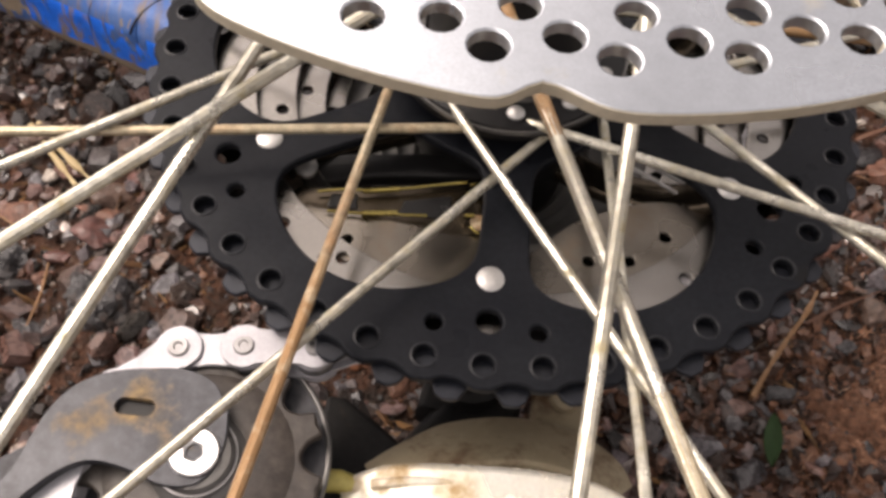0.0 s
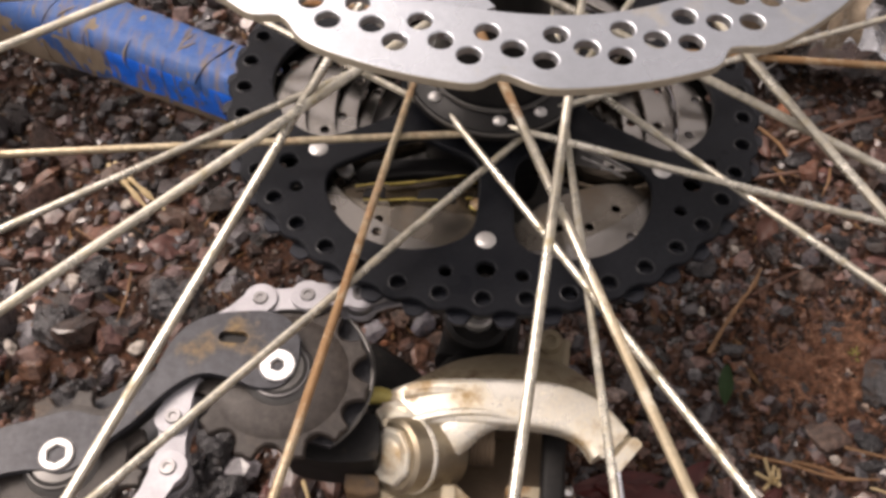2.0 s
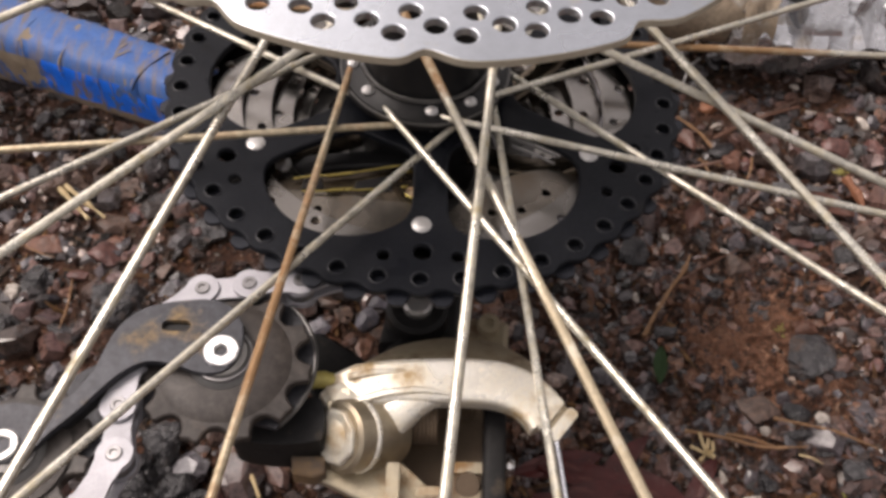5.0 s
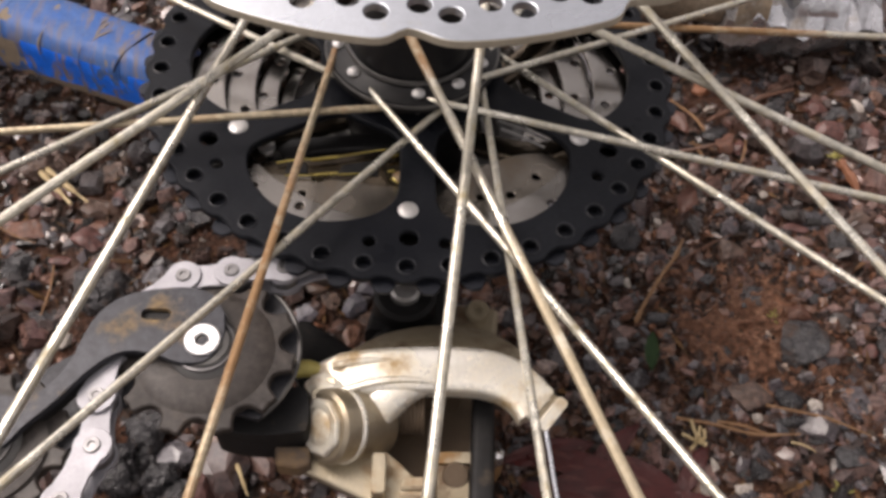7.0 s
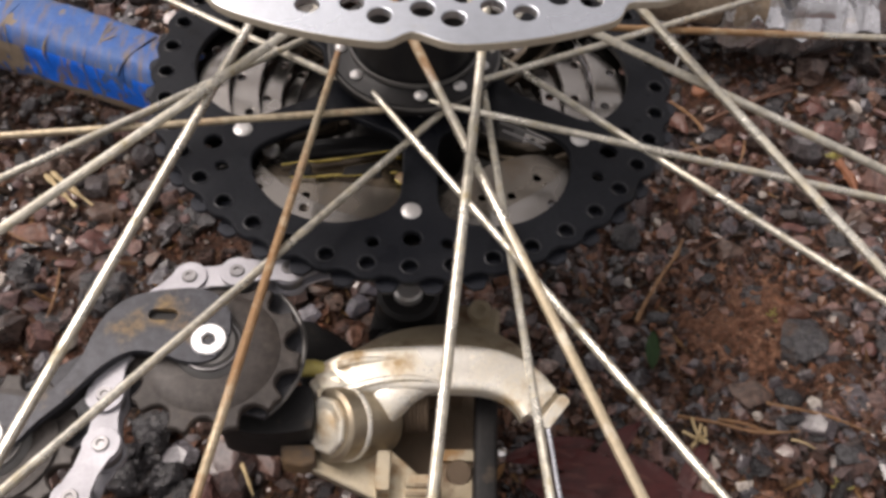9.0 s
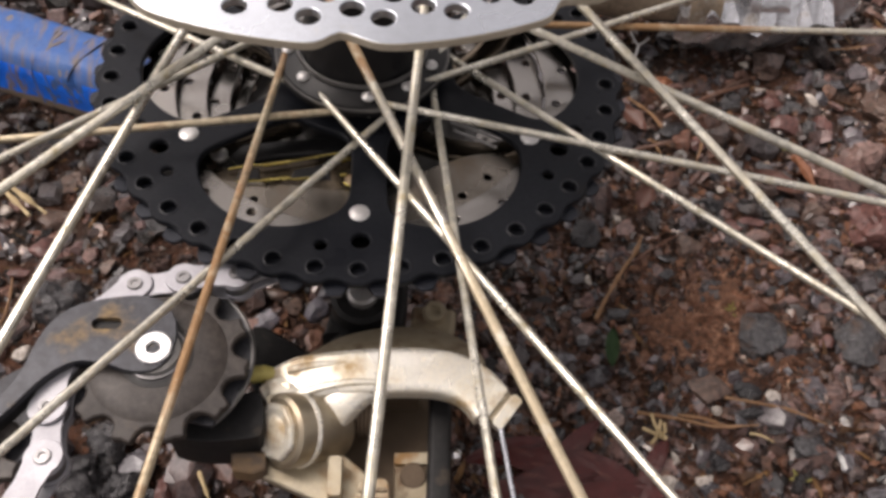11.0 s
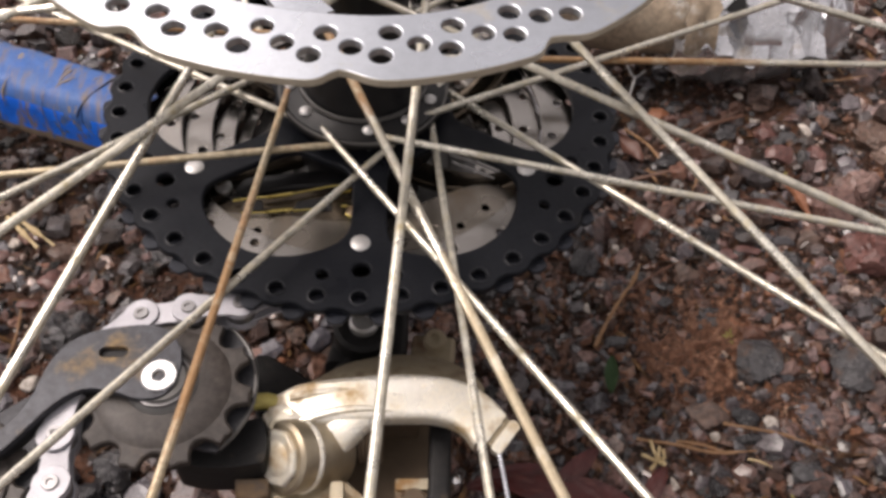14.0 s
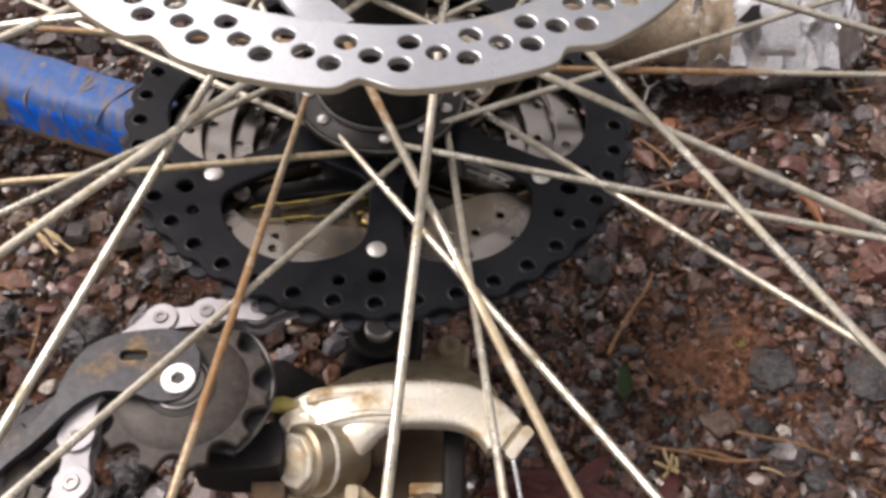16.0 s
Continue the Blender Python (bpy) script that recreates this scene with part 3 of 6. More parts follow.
stone(-0.1330, -0.0609, 0.013, 0.011, 0.009, 50, M_STONE_GREY, "large grey-brown stone beside the derailleur cage", 104)
stone(-0.1425, 0.0379, 0.010, 0.007, 0.006, 0, M_STONE_BROWN, "brown stone below the blue tube", 105)
stone(-0.0590, -0.0528, 0.009, 0.008, 0.006, 80, M_STONE_GREY, "slate-grey stone under the sprocket edge", 106)
stone(-0.0431, -0.0468, 0.007, 0.006, 0.005, 30, M_STONE_BROWN, "brown stone under the sprocket edge", 107)
stone(0.1867, 0.0039, 0.014, 0.011, 0.008, 15, M_STONE_RED, "smooth maroon stone on the soil", 108)
stone(0.1347, -0.0425, 0.0088, 0.0098, 0.0042, 60, M_STONE_GREY, "dark grey angular stone on red soil", 109)
stone(0.1221, -0.0220, 0.0062, 0.0050, 0.0026, 10, M_STONE_GREY, "dark slate stone on red soil", 110)
stone(0.1664, -0.0482, 0.010, 0.0082, 0.0036, 30, M_STONE_GREY, "light grey stone on the soil", 111)
stone(0.1352, -0.0305, 0.0046, 0.0036, 0.003, 0, M_STONE_BRICK, "small round orange-brown stone", 112)
stone(0.0824, 0.0096, 0.0070, 0.0065, 0.0032, 0, M_STONE_BLACK, "grey stone beside the sprocket", 113)
stone(0.1224, 0.0817, 0.0052, 0.0042, 0.0030, 20, M_BRICK_BARK, "bright orange-red stone below the silver tape", 186)
stone(0.1248, 0.0482, 0.006, 0.005, 0.004, 0, M_STONE_BRICK, "small red stone near the silver tape", 114)
stone(0.1908, 0.0299, 0.009, 0.007, 0.006, 15, M_STONE_PINK, "dull pink stone on the soil", 115)
stone(0.2059, 0.0550, 0.010, 0.008, 0.006, 70, M_STONE_BROWN, "brown stone chip on the soil", 116)
stone(-0.0838, -0.0855, 0.010, 0.008, 0.006, 10, M_STONE_BLACK, "dark stone under the chain", 117)
stone(-0.0690, -0.1004, 0.011, 0.009, 0.006, 40, M_STONE_BLACK, "blackish stone under the pulley", 118)
stone(-0.0542, -0.1083, 0.008, 0.007, 0.005, 75, M_STONE_BLACK, "grey stone under the pulley", 119)
stone(-0.0818, -0.0736, 0.009, 0.007, 0.006, 15, M_STONE_BLACK, "wet black stone under the chain", 120)
stone(-0.0868, -0.0865, 0.010, 0.008, 0.006, 60, M_STONE_BLACK, "wet black stone under the chain", 121)
stone(-0.0729, -0.0885, 0.008, 0.007, 0.006, 35, M_STONE_BLACK, "wet black stone under the pulley", 122)
stone(-0.0601, -0.0905, 0.007, 0.006, 0.005, 100, M_STONE_RED, "maroon stone under the pulley", 123)
stone(0.0955, 0.0161, 0.0022, 0.002, 0.002, 0, M_STONE_PALE, "tiny white pebble on soil", 124)
stone(-0.1476, -0.0135, 0.0035, 0.003, 0.0028, 0, M_STONE_PALE, "small cream pebble on soil", 125)
stone(-0.1605, -0.0412, 0.004, 0.002, 0.002, 130, M_STONE_PALE, "pale chip on the soil", 126)
stone(-0.1412, 0.0098, 0.0083, 0.0051, 0.0023, 5, M_STONE_BRICK, "brick-red angular chip beside dark stones", 127)
stone(-0.1193, 0.0126, 0.0085, 0.0030, 0.0014, -8, M_STONE_BRICK, "long brick-red shard on the soil", 128)
stone(-0.1244, -0.0061, 0.0047, 0.0035, 0.0016, 10, M_STONE_RED, "dull red stone chip among dark gravel", 129)
stone(-0.1269, -0.0133, 0.0040, 0.0032, 0.0014, -25, M_STONE_BRICK, "small orange-brown stone chip", 130)
stone(-0.0943, -0.0052, 0.0045, 0.0034, 0.0015, -5, M_STONE_BROWN, "smooth brown oval stone near the chain", 131)
stone(-0.1179, 0.0358, 0.0073, 0.0049, 0.0022, 0, M_STONE_BROWN, "dark brown lump of stone on the soil", 132)
stone(-0.1181, 0.0212, 0.0103, 0.0059, 0.0026, -5, M_STONE_BROWN, "broad flat brown stone set in the soil", 133)
stone(-0.1108, 0.0249, 0.0037, 0.0039, 0.0017, 20, M_STONE_RED, "small maroon stone chip", 134)
stone(-0.1398, -0.0091, 0.0065, 0.0082, 0.0029, 10, M_STONE_BLACK, "square blackish stone on the soil", 135)
stone(-0.0792, 0.0103, 0.0081, 0.0073, 0.0033, -25, M_STONE_GREY, "slanted grey slate by the sprocket edge", 136)
stone(-0.1159, 0.0015, 0.0067, 0.0062, 0.0028, 20, M_STONE_RED, "maroon stone among dark gravel", 137)
stone(-0.1321, 0.0499, 0.0073, 0.0054, 0.0024, -15, M_STONE_BROWN, "reddish-brown stone behind the spokes", 138)
stone(-0.1394, -0.0324, 0.0044, 0.0053, 0.0020, 0, M_STONE_GREY, "rounded dark grey stone", 139)
stone(-0.1239, -0.0328, 0.0053, 0.0071, 0.0024, 30, M_STONE_GREY, "broken grey stone beside the cage", 140)
stone(-0.1497, 0.0361, 0.0032, 0.0024, 0.0012, 0, M_STONE_PALE, "cream pebble on dark soil", 141)
stone(-0.1381, 0.0250, 0.0031, 0.0032, 0.0014, 0, M_STONE_PALE, "cream pebble beside dry needles", 142)
stone(-0.1145, 0.0488, 0.0019, 0.0016, 0.0012, 0, M_STONE_PALE, "tiny pale pebble lying on the soil", 143)
stone(0.1305, 0.0882, 0.0046, 0.0039, 0.0017, 0, M_STONE_GREY, "mauve-grey chip below the silver tape", 144)
stone(0.1326, 0.0759, 0.0048, 0.0032, 0.0014, 10, M_STONE_GREY, "flat grey chip on the soil", 145)
stone(0.1105, 0.0762, 0.0033, 0.0037, 0.0015, 0, M_STONE_GREY, "blue-grey chip beside the sprocket", 146)
stone(0.1632, 0.0652, 0.0054, 0.0053, 0.0024, 20, M_STONE_RED, "mauve angular stone on the soil", 147)
stone(0.1651, 0.0516, 0.0073, 0.0052, 0.0023, -5, M_STONE_RED, "flat mauve stone on the soil", 148)
stone(0.1708, 0.0608, 0.0051, 0.0038, 0.0017, 0, M_STONE_GREY, "rough grey chip on the soil", 149)
stone(0.1849, 0.0769, 0.0040, 0.0034, 0.0015, 10, M_STONE_GREY, "pale grey chip on the soil", 150)
stone(0.1484, 0.0648, 0.0048, 0.0041, 0.0018, -10, M_STONE_GREY, "ridged grey chip on the soil", 151)
stone(0.1665, 0.0831, 0.0077, 0.0039, 0.0018, 15, M_STONE_BROWN, "long grey-brown stone on the soil", 152)
stone(0.1236, 0.0534, 0.0069, 0.0042, 0.0019, 15, M_STONE_BLACK, "dark slate chip beside the sprocket", 153)
stone(0.1299, 0.0452, 0.0034, 0.0050, 0.0015, 10, M_STONE_RED, "mauve chip on the soil", 154)
stone(0.1533, 0.0295, 0.0047, 0.0036, 0.0016, -10, M_STONE_GREY, "blue-grey flat chip between the spokes", 155)
stone(0.1302, 0.0163, 0.0043, 0.0047, 0.0019, 35, M_STONE_BLACK, "dark wedge of stone on the soil", 156)
stone(0.1357, 0.0058, 0.0038, 0.0031, 0.0014, 0, M_STONE_RED, "mauve rounded stone lying on the soil", 157)
stone(0.1446, 0.0074, 0.0054, 0.0029, 0.0013, 0, M_STONE_RED, "flat mauve stone chip", 158)
stone(0.1440, 0.0007, 0.0070, 0.0029, 0.0013, 8, M_STONE_PINK, "pale pink shard of stone", 159)
stone(0.1482, -0.0077, 0.0038, 0.0039, 0.0017, 0, M_STONE_RED, "brick-maroon stone chip lying on the soil", 160)
stone(0.1194, -0.0001, 0.0058, 0.0053, 0.0024, 0, M_STONE_BROWN, "round brown stone with an earthy crust", 161)
stone(0.1670, 0.0102, 0.0066, 0.0041, 0.0018, 10, M_STONE_BROWN, "brown stone chip on the soil", 162)
stone(0.1793, 0.0491, 0.0043, 0.0058, 0.0019, 0, M_STONE_RED, "dark mauve stone on the soil", 163)
stone(0.1233, 0.0699, 0.0031, 0.0023, 0.0012, 15, M_STONE_PALE, "cream chip beside the spokes", 164)
stone(0.1580, 0.0874, 0.0022, 0.0018, 0.0012, 0, M_STONE_PALE, "tiny white pebble lying on the soil", 165)
stone(0.1614, 0.0725, 0.0032, 0.0018, 0.0012, 0, M_STONE_PALE, "cream pebble on dark soil", 166)
stone(0.1789, 0.0632, 0.0020, 0.0033, 0.0012, 30, M_STONE_PALE, "yellowish chip on the soil", 167)
stone(0.0804, -0.0111, 0.0017, 0.0018, 0.0014, 15, M_STONE_PALE, "small white chip on dark soil", 187)
stone(0.0889, -0.0289, 0.0045, 0.0034, 0.0018, -15, M_STONE_GREY, "slate chip at the end of a dry stem", 188)
stone(0.1087, -0.0126, 0.0046, 0.0026, 0.0015, 10, M_STONE_GREY, "blue-grey flake on the soil", 189)
stone(-0.0342, -0.0277, 0.0052, 0.0042, 0.0022, 10, M_STONE_LILAC, "lilac-grey chip below the sprocket edge", 190)
stone(-0.0302, -0.0324, 0.0019, 0.0016, 0.0013, 40, M_BRICK_BARK, "orange-red crumb beside a lilac chip", 191)
stone(-0.0178, -0.0244, 0.0042, 0.0050, 0.0022, 15, M_STONE_LILAC, "upright lilac-grey chip below the sprocket", 192)
stone(-0.0262, -0.0230, 0.0050, 0.0032, 0.0020, -5, M_STONE_BROWN, "dark brown chip below the sprocket", 193)
stone(-0.0144, -0.0186, 0.0046, 0.0026, 0.0016, 0, M_STONE_LILAC, "flat blue-grey chip below the sprocket", 194)
stone(-0.0125, -0.0306, 0.0034, 0.0026, 0.0016, 20, M_STONE_BROWN, "dull brown crumb below the sprocket", 195)
stone(-0.0325, -0.0181, 0.0060, 0.0026, 0.0016, -5, M_STONE_BROWN, "long brown chip below the chain", 196)
stone(-0.1150, -0.0403, 0.0042, 0.0022, 0.0020, 28, M_STONE_PALE, "pale oblong pebble beside the cage arm", 197)
stone(0.1436, 0.0116, 0.0015, 0.0024, 0.0012, 20, M_STONE_PALE, "tiny pink-white pebble lying on the soil", 168)
stone(0.1341, 0.0221, 0.0017, 0.0013, 0.0012, -30, M_STONE_PALE, "tiny white pebble lying on the soil", 169)
stone(0.1125, -0.0609, 0.0077, 0.0073, 0.0033, 10, M_STONE_BROWN, "flat grey-brown stone pressed in red soil", 170)
stone(0.1391, -0.0846, 0.0069, 0.0056, 0.0025, 5, M_STONE_GREY, "mauve-grey rounded stone lying on the soil", 171)
stone(0.1249, -0.0628, 0.0045, 0.0036, 0.0016, 0, M_STONE_BLACK, "wet black stone on red soil", 172)
stone(0.1237, -0.0712, 0.0044, 0.0023, 0.0012, 0, M_STONE_BLACK, "wet black chip beside dry stems", 173)
stone(0.1389, -0.0384, 0.0061, 0.0045, 0.0020, 0, M_STONE_GREY, "light grey stone on the soil", 174)
stone(0.1435, -0.0453, 0.0049, 0.0035, 0.0016, -10, M_STONE_PINK, "dull pink chip on the soil", 175)
stone(0.1559, -0.0463, 0.0027, 0.0030, 0.0012, 0, M_STONE_RED, "small red stone lying on the soil", 176)
stone(0.0749, -0.0343, 0.0058, 0.0033, 0.0015, 20, M_STONE_PINK, "dusky pink chip on the soil", 177)
stone(0.1329, -0.0656, 0.0025, 0.0036, 0.0012, 0, M_STONE_PALE, "cream speckled pebble lying on the soil", 178)
stone(0.1137, -0.0697, 0.0021, 0.0021, 0.0012, 0, M_STONE_PALE, "tiny white snail-like pebble", 179)
stone(0.0979, -0.0844, 0.0018, 0.0029, 0.0012, 0, M_STONE_PALE, "cream pebble on the soil", 180)
stone(0.0950, -0.0925, 0.0031, 0.0029, 0.0013, 0, M_STONE_PALE, "pale pebble on the soil", 181)
stone(0.1051, -0.0929, 0.0031, 0.0034, 0.0014, 20, M_STONE_PALE, "pale pinkish pebble on the soil", 182)
stone(0.1104, -0.0866, 0.0037, 0.0038, 0.0017, 10, M_STONE_BLACK, "dark wet chip on the soil", 183)
stone(0.0871, -0.0511, 0.0028, 0.0028, 0.0012, 0, M_STONE_GREY, "bluish grey chip near the green leaf", 184)
stone(0.0973, -0.0577, 0.0034, 0.0035, 0.0015, 0, M_STONE_BLACK, "dark chip on red soil", 185)


def stem(name, points, r, mat, label, category="twig", lift=0.0015, group="stems lying on the soil"):
    """A thin dry stem along plan points on the soil."""
    pts = []
    for i, (x, y) in enumerate(points):
        gx, gy = ground_at(x, y)
        pts.append(Vector((gx, gy, height(gx, gy) + 0.0030 + lift * (0.6 + 0.5 * (i % 2)))))
    c = pts[0].copy()
    line = spline([p - c for p in pts], 6)
    bm = tube(line, r * 0.72, 7, scale=[(0.75 + 0.5 * noise.noise(q * 300 + c * 50)) * (1.0 if i < len(line) - 3 else 0.6) for i, q in enumerate(line)])
    solid(name, bm, mat, label, category, group, m=Matrix.Translation(c))


stem("twig", [(0.1194, 0.0601), (0.1395, 0.0689), (0.1567, 0.0746)], 0.0017, M_TWIG_RED, "thick red-brown twig on dark chips")
stem("twig", [(0.1021, 0.0470), (0.1143, 0.0464), (0.1252, 0.0470)], 0.0013, M_TWIG_RED, "red-brown twig beside the sprocket")
stem("twig", [(0.0803, -0.0304), (0.0859, -0.0208), (0.0932, -0.0096), (0.0989, -0.0016), (0.1027, 0.0058)], 0.0014, M_STRAW, "orange-brown dry stem lying on the soil")
stem("twig", [(0.0983, -0.0052), (0.1080, 0.0001), (0.1201, 0.0058)], 0.0008, M_TWIG_RED, "thin red-brown twig on the soil")
stem("twig", [(0.1648, 0.0339), (0.1669, 0.0265), (0.1683, 0.0185)], 0.0030, M_BRICK_BARK, "orange-brown bark shard on the soil")
stem("twig", [(0.0888, -0.0674), (0.1009, -0.0716), (0.1117, -0.0755), (0.1241, -0.0768)], 0.0010, M_STRAW, "long brown stem on the soil")
stem("twig", [(0.1165, -0.0658), (0.1254, -0.0689), (0.1349, -0.0714), (0.1458, -0.0772)], 0.0009, M_STRAW, "tan grass stem on the soil")
stem("twig", [(0.1010, -0.0699), (0.1082, -0.0726), (0.1150, -0.0756)], 0.0009, M_STRAW, "brown stem crossing another")
stem("twig", [(0.1210, -0.0791), (0.1242, -0.0805), (0.1278, -0.0824)], 0.0006, M_STRAW_PALE, "short pale stem on the soil")
stem("twig", [(-0.1497, 0.0423), (-0.1396, 0.0320), (-0.1275, 0.0200)], 0.0022, M_STRAW_PALE, "tan pine needle on the soil")
stem("twig", [(-0.1470, 0.0430), (-0.1357, 0.0320), (-0.1215, 0.0212)], 0.0020, M_STRAW_PALE, "tan pine needle on the soil")
stem("twig", [(0.1128, 0.0511), (0.1140, 0.0455), (0.1156, 0.0417)], 0.0007, M_STRAW, "short dry stem on the soil")
stem("twig", [(0.1114, 0.0504), (0.1173, 0.0460), (0.1211, 0.0438)], 0.0006, M_STRAW, "short dry stem on the soil")
stem("twig", [(0.1317, 0.0468), (0.1298, 0.0401), (0.1266, 0.0337)], 0.0007, M_STRAW, "dry stem between the chips")
stem("twig", [(0.1067, 0.0718), (0.1148, 0.0621), (0.1190, 0.0505)], 0.0012, M_STRAW, "red-brown bark strip near the silver tape")
stem("twig", [(0.1094, 0.0515), (0.1158, 0.0620), (0.1286, 0.0695), (0.1406, 0.0775)], 0.0007, M_TWIG, "dark thin twig on the soil")
stem("twig", [(0.1286, 0.0596), (0.1456, 0.0716), (0.1607, 0.0797)], 0.0009, M_TWIG, "dark thin twig on the soil")
stem("twig", [(0.1788, 0.0918), (0.1969, 0.0879), (0.2131, 0.0890)], 0.0007, M_STRAW, "dry stem beyond the silver tape")
stem("twig", [(0.1927, -0.0221), (0.2027, -0.0201), (0.2159, -0.0220)], 0.0012, M_STRAW, "orange stem at the stones")
stem("twig", [(-0.1534, 0.0102), (-0.1436, 0.0043), (-0.1358, 0.0014)], 0.0007, M_STRAW, "tan pine needle on the soil")
stem("twig", [(-0.1260, -0.0094), (-0.1240, -0.0213), (-0.1251, -0.0332)], 0.0008, M_STRAW, "reddish stem between the stones")
stem("twig", [(-0.0552, -0.0792), (-0.0530, -0.0800), (-0.0507, -0.0840), (-0.0478, -0.0895), (-0.0454, -0.0953)], 0.0013, M_STRAW_PALE, "pale bent grass stem under the derailleur", lift=0.006)
stem("twig", [(-0.0671, -0.1053), (-0.0632, -0.1202), (-0.0592, -0.1301)], 0.0009, M_STRAW, "orange stem under the derailleur")


def leaf(name, x, y, length, width, turn, mat, label, seed, curl=0.25, ribs=0, lift=0.003):
    """A thin leaf blade with a midrib, curled and a little crumpled."""
    rng = random.Random(seed)
    bm = bmesh.new()
    rows_, cols = 14, 8
    grid = []
    for i in range(rows_ + 1):
        u = i / rows_
        w = width * math.sin(math.pi * min(1, u * 0.96 + 0.03)) ** 0.8
        if ribs:
            w *= 0.75 + 0.25 * abs(math.cos(ribs * math.pi * u))
        line = []
        for j in range(cols + 1):
            v = 2 * j / cols - 1
            z = curl * width * v * v + 0.16 * width * noise.noise(Vector((u * 5, v * 2.5, seed))) + 0.02 * length * math.sin(3 * u)
            line.append(bm.verts.new(((u - 0.5) * length, v * w, z)))
        grid.append(line)
    for a, b in zip(grid, grid[1:]):
        for j in range(cols):
            bm.faces.new((a[j], a[j + 1], b[j + 1], b[j]))
    got = bmesh.ops.extrude_face_region(bm, geom=bm.faces[:])
    bmesh.ops.translate(bm, verts=[v for v in got["geom"] if isinstance(v, bmesh.types.BMVert)], vec=(0, 0, -0.0003))
    gx, gy = ground_at(x, y)
    solid(name, bm, mat, label, "leaf", "leaves on the soil", sharp=60, m=pose(gx, gy, height(gx, gy) + lift, rng.uniform(-8, 8), rng.uniform(-8, 8), turn))


leaf("leaf", 0.0839, -0.0435, 0.016, 0.0024, 80, M_LEAF, "small dark green leaf pressed on the soil", 1, lift=0.005)
for k, (x, y, length, width, turn) in enumerate(((0.046, -0.081, 0.030, 0.0026, 12), (0.056, -0.086, 0.034, 0.0030, -14), (0.066, -0.080, 0.024, 0.0022, 40), (0.060, -0.092, 0.036, 0.0034, 4), (0.076, -0.090, 0.030, 0.0030, -32), (0.070, -0.099, 0.034, 0.0036, 16),
                                                 (0.086, -0.098, 0.028, 0.0026, -8), (0.052, -0.098, 0.032, 0.0030, -20), (0.090, -0.087, 0.022, 0.0020, 55), (0.080, -0.106, 0.034, 0.0034, 10), (0.058, -0.106, 0.030, 0.0030, 30))):
    leaf("leaf", x, y, length, width * 1.5, turn, M_LEAF_DRY, "wet dark red strip of dead leaf", 20 + k, 0.06, 0, 0.0030 + 0.0005 * (k % 3))
leaf("leaf", 0.1060, 0.0209, 0.013, 0.004, 60, M_LEAF_BROWN, "curled red-brown leaf fragment", 4, 0.5, 2, 0.005)
leaf("leaf", 0.1071, 0.0607, 0.016, 0.004, -60, M_LEAF_BROWN, "curled red-brown leaf fragment", 5, 0.5, 2, 0.005)
leaf("leaf", 0.1555, 0.0217, 0.020, 0.004, -30, M_LEAF_BROWN, "red-brown strip of dead leaf", 6, 0.4, 0, 0.004)


def sprig(x, y, size, mat, label, seed):
    """A tiny branching clump."""
    rng = random.Random(seed)
    bms = []
    for _ in range(9):
        a, el = rng.uniform(0, 6.28), rng.uniform(0.1, 0.9)
        d = Vector((math.cos(a) * math.cos(el), math.sin(a) * math.cos(el), math.sin(el))) * size * rng.uniform(0.5, 1)
        k = d + Vector((rng.uniform(-1, 1), rng.uniform(-1, 1), rng.uniform(-.3, .6))) * size * 0.4
        bms.append(tube([Vector((0, 0, 0)), d * 0.6, k], size * 0.10, 5))
    gx, gy = ground_at(x, y)
    solid("lichen_sprig", merge(bms), mat, label, "lichen", "sprigs on the soil", kind="stuff", m=pose(gx, gy, height(gx, gy) + 0.003))


sprig(0.1270, -0.0305, 0.0035, M_MOSS, "tiny yellow-green lichen sprig", 1)
sprig(0.1336, -0.0940, 0.0035, M_MOSS, "tiny yellow lichen sprig", 2)
sprig(0.0942, -0.0760, 0.006, M_STRAW_PALE, "pale branching dry moss sprig", 3)
sprig(0.1632, 0.0379, 0.0035, M_MOSS, "tiny yellow lichen sprig", 4)


# ---- wheel: hub, spokes, rim ----
Z_DRIVE, Z_DISC, R_FLANGE, R_RIM, Z_RIM = 0.0057, 0.0595, 0.0205, 0.285, 0.0238
wheel = thing("bicycle_wheel", "spoked bicycle wheel with black hub lying on its side", "wheel", (0, 0, Z_RIM))
hub = part("hub_shell", lathe([(0.012, 0.0665), (0.0235, 0.0660), (0.0242, 0.0640), (0.0240, 0.0585), (0.0225, 0.0575), (0.0175, 0.0545), (0.0135, 0.046), (0.0125, 0.034), (0.0135, 0.024), (0.0165, 0.0145),
                               (0.0172, 0.0095), (0.0195, 0.0086), (0.0236, 0.0078), (0.0242, 0.0066), (0.0242, 0.0046), (0.0232, 0.0038), (0.015, 0.0032), (0.012, -0.002)], 64), M_HUB, wheel, "black anodised hub shell with two flanges", sharp=50)
part("hub_ring", lathe([(0.0178, 0.0104), (0.0186, 0.0104), (0.0188, 0.0096), (0.0180, 0.0094)], 64, closed=True), M_DARKSTEEL, hub, "thin polished ring")
part("flange_edge", lathe([(0.0238, 0.0073), (0.0243, 0.0073), (0.0245, 0.0066), (0.0239, 0.0066)], 64, closed=True), M_DARKSTEEL, hub, "worn bright edge of the flange")
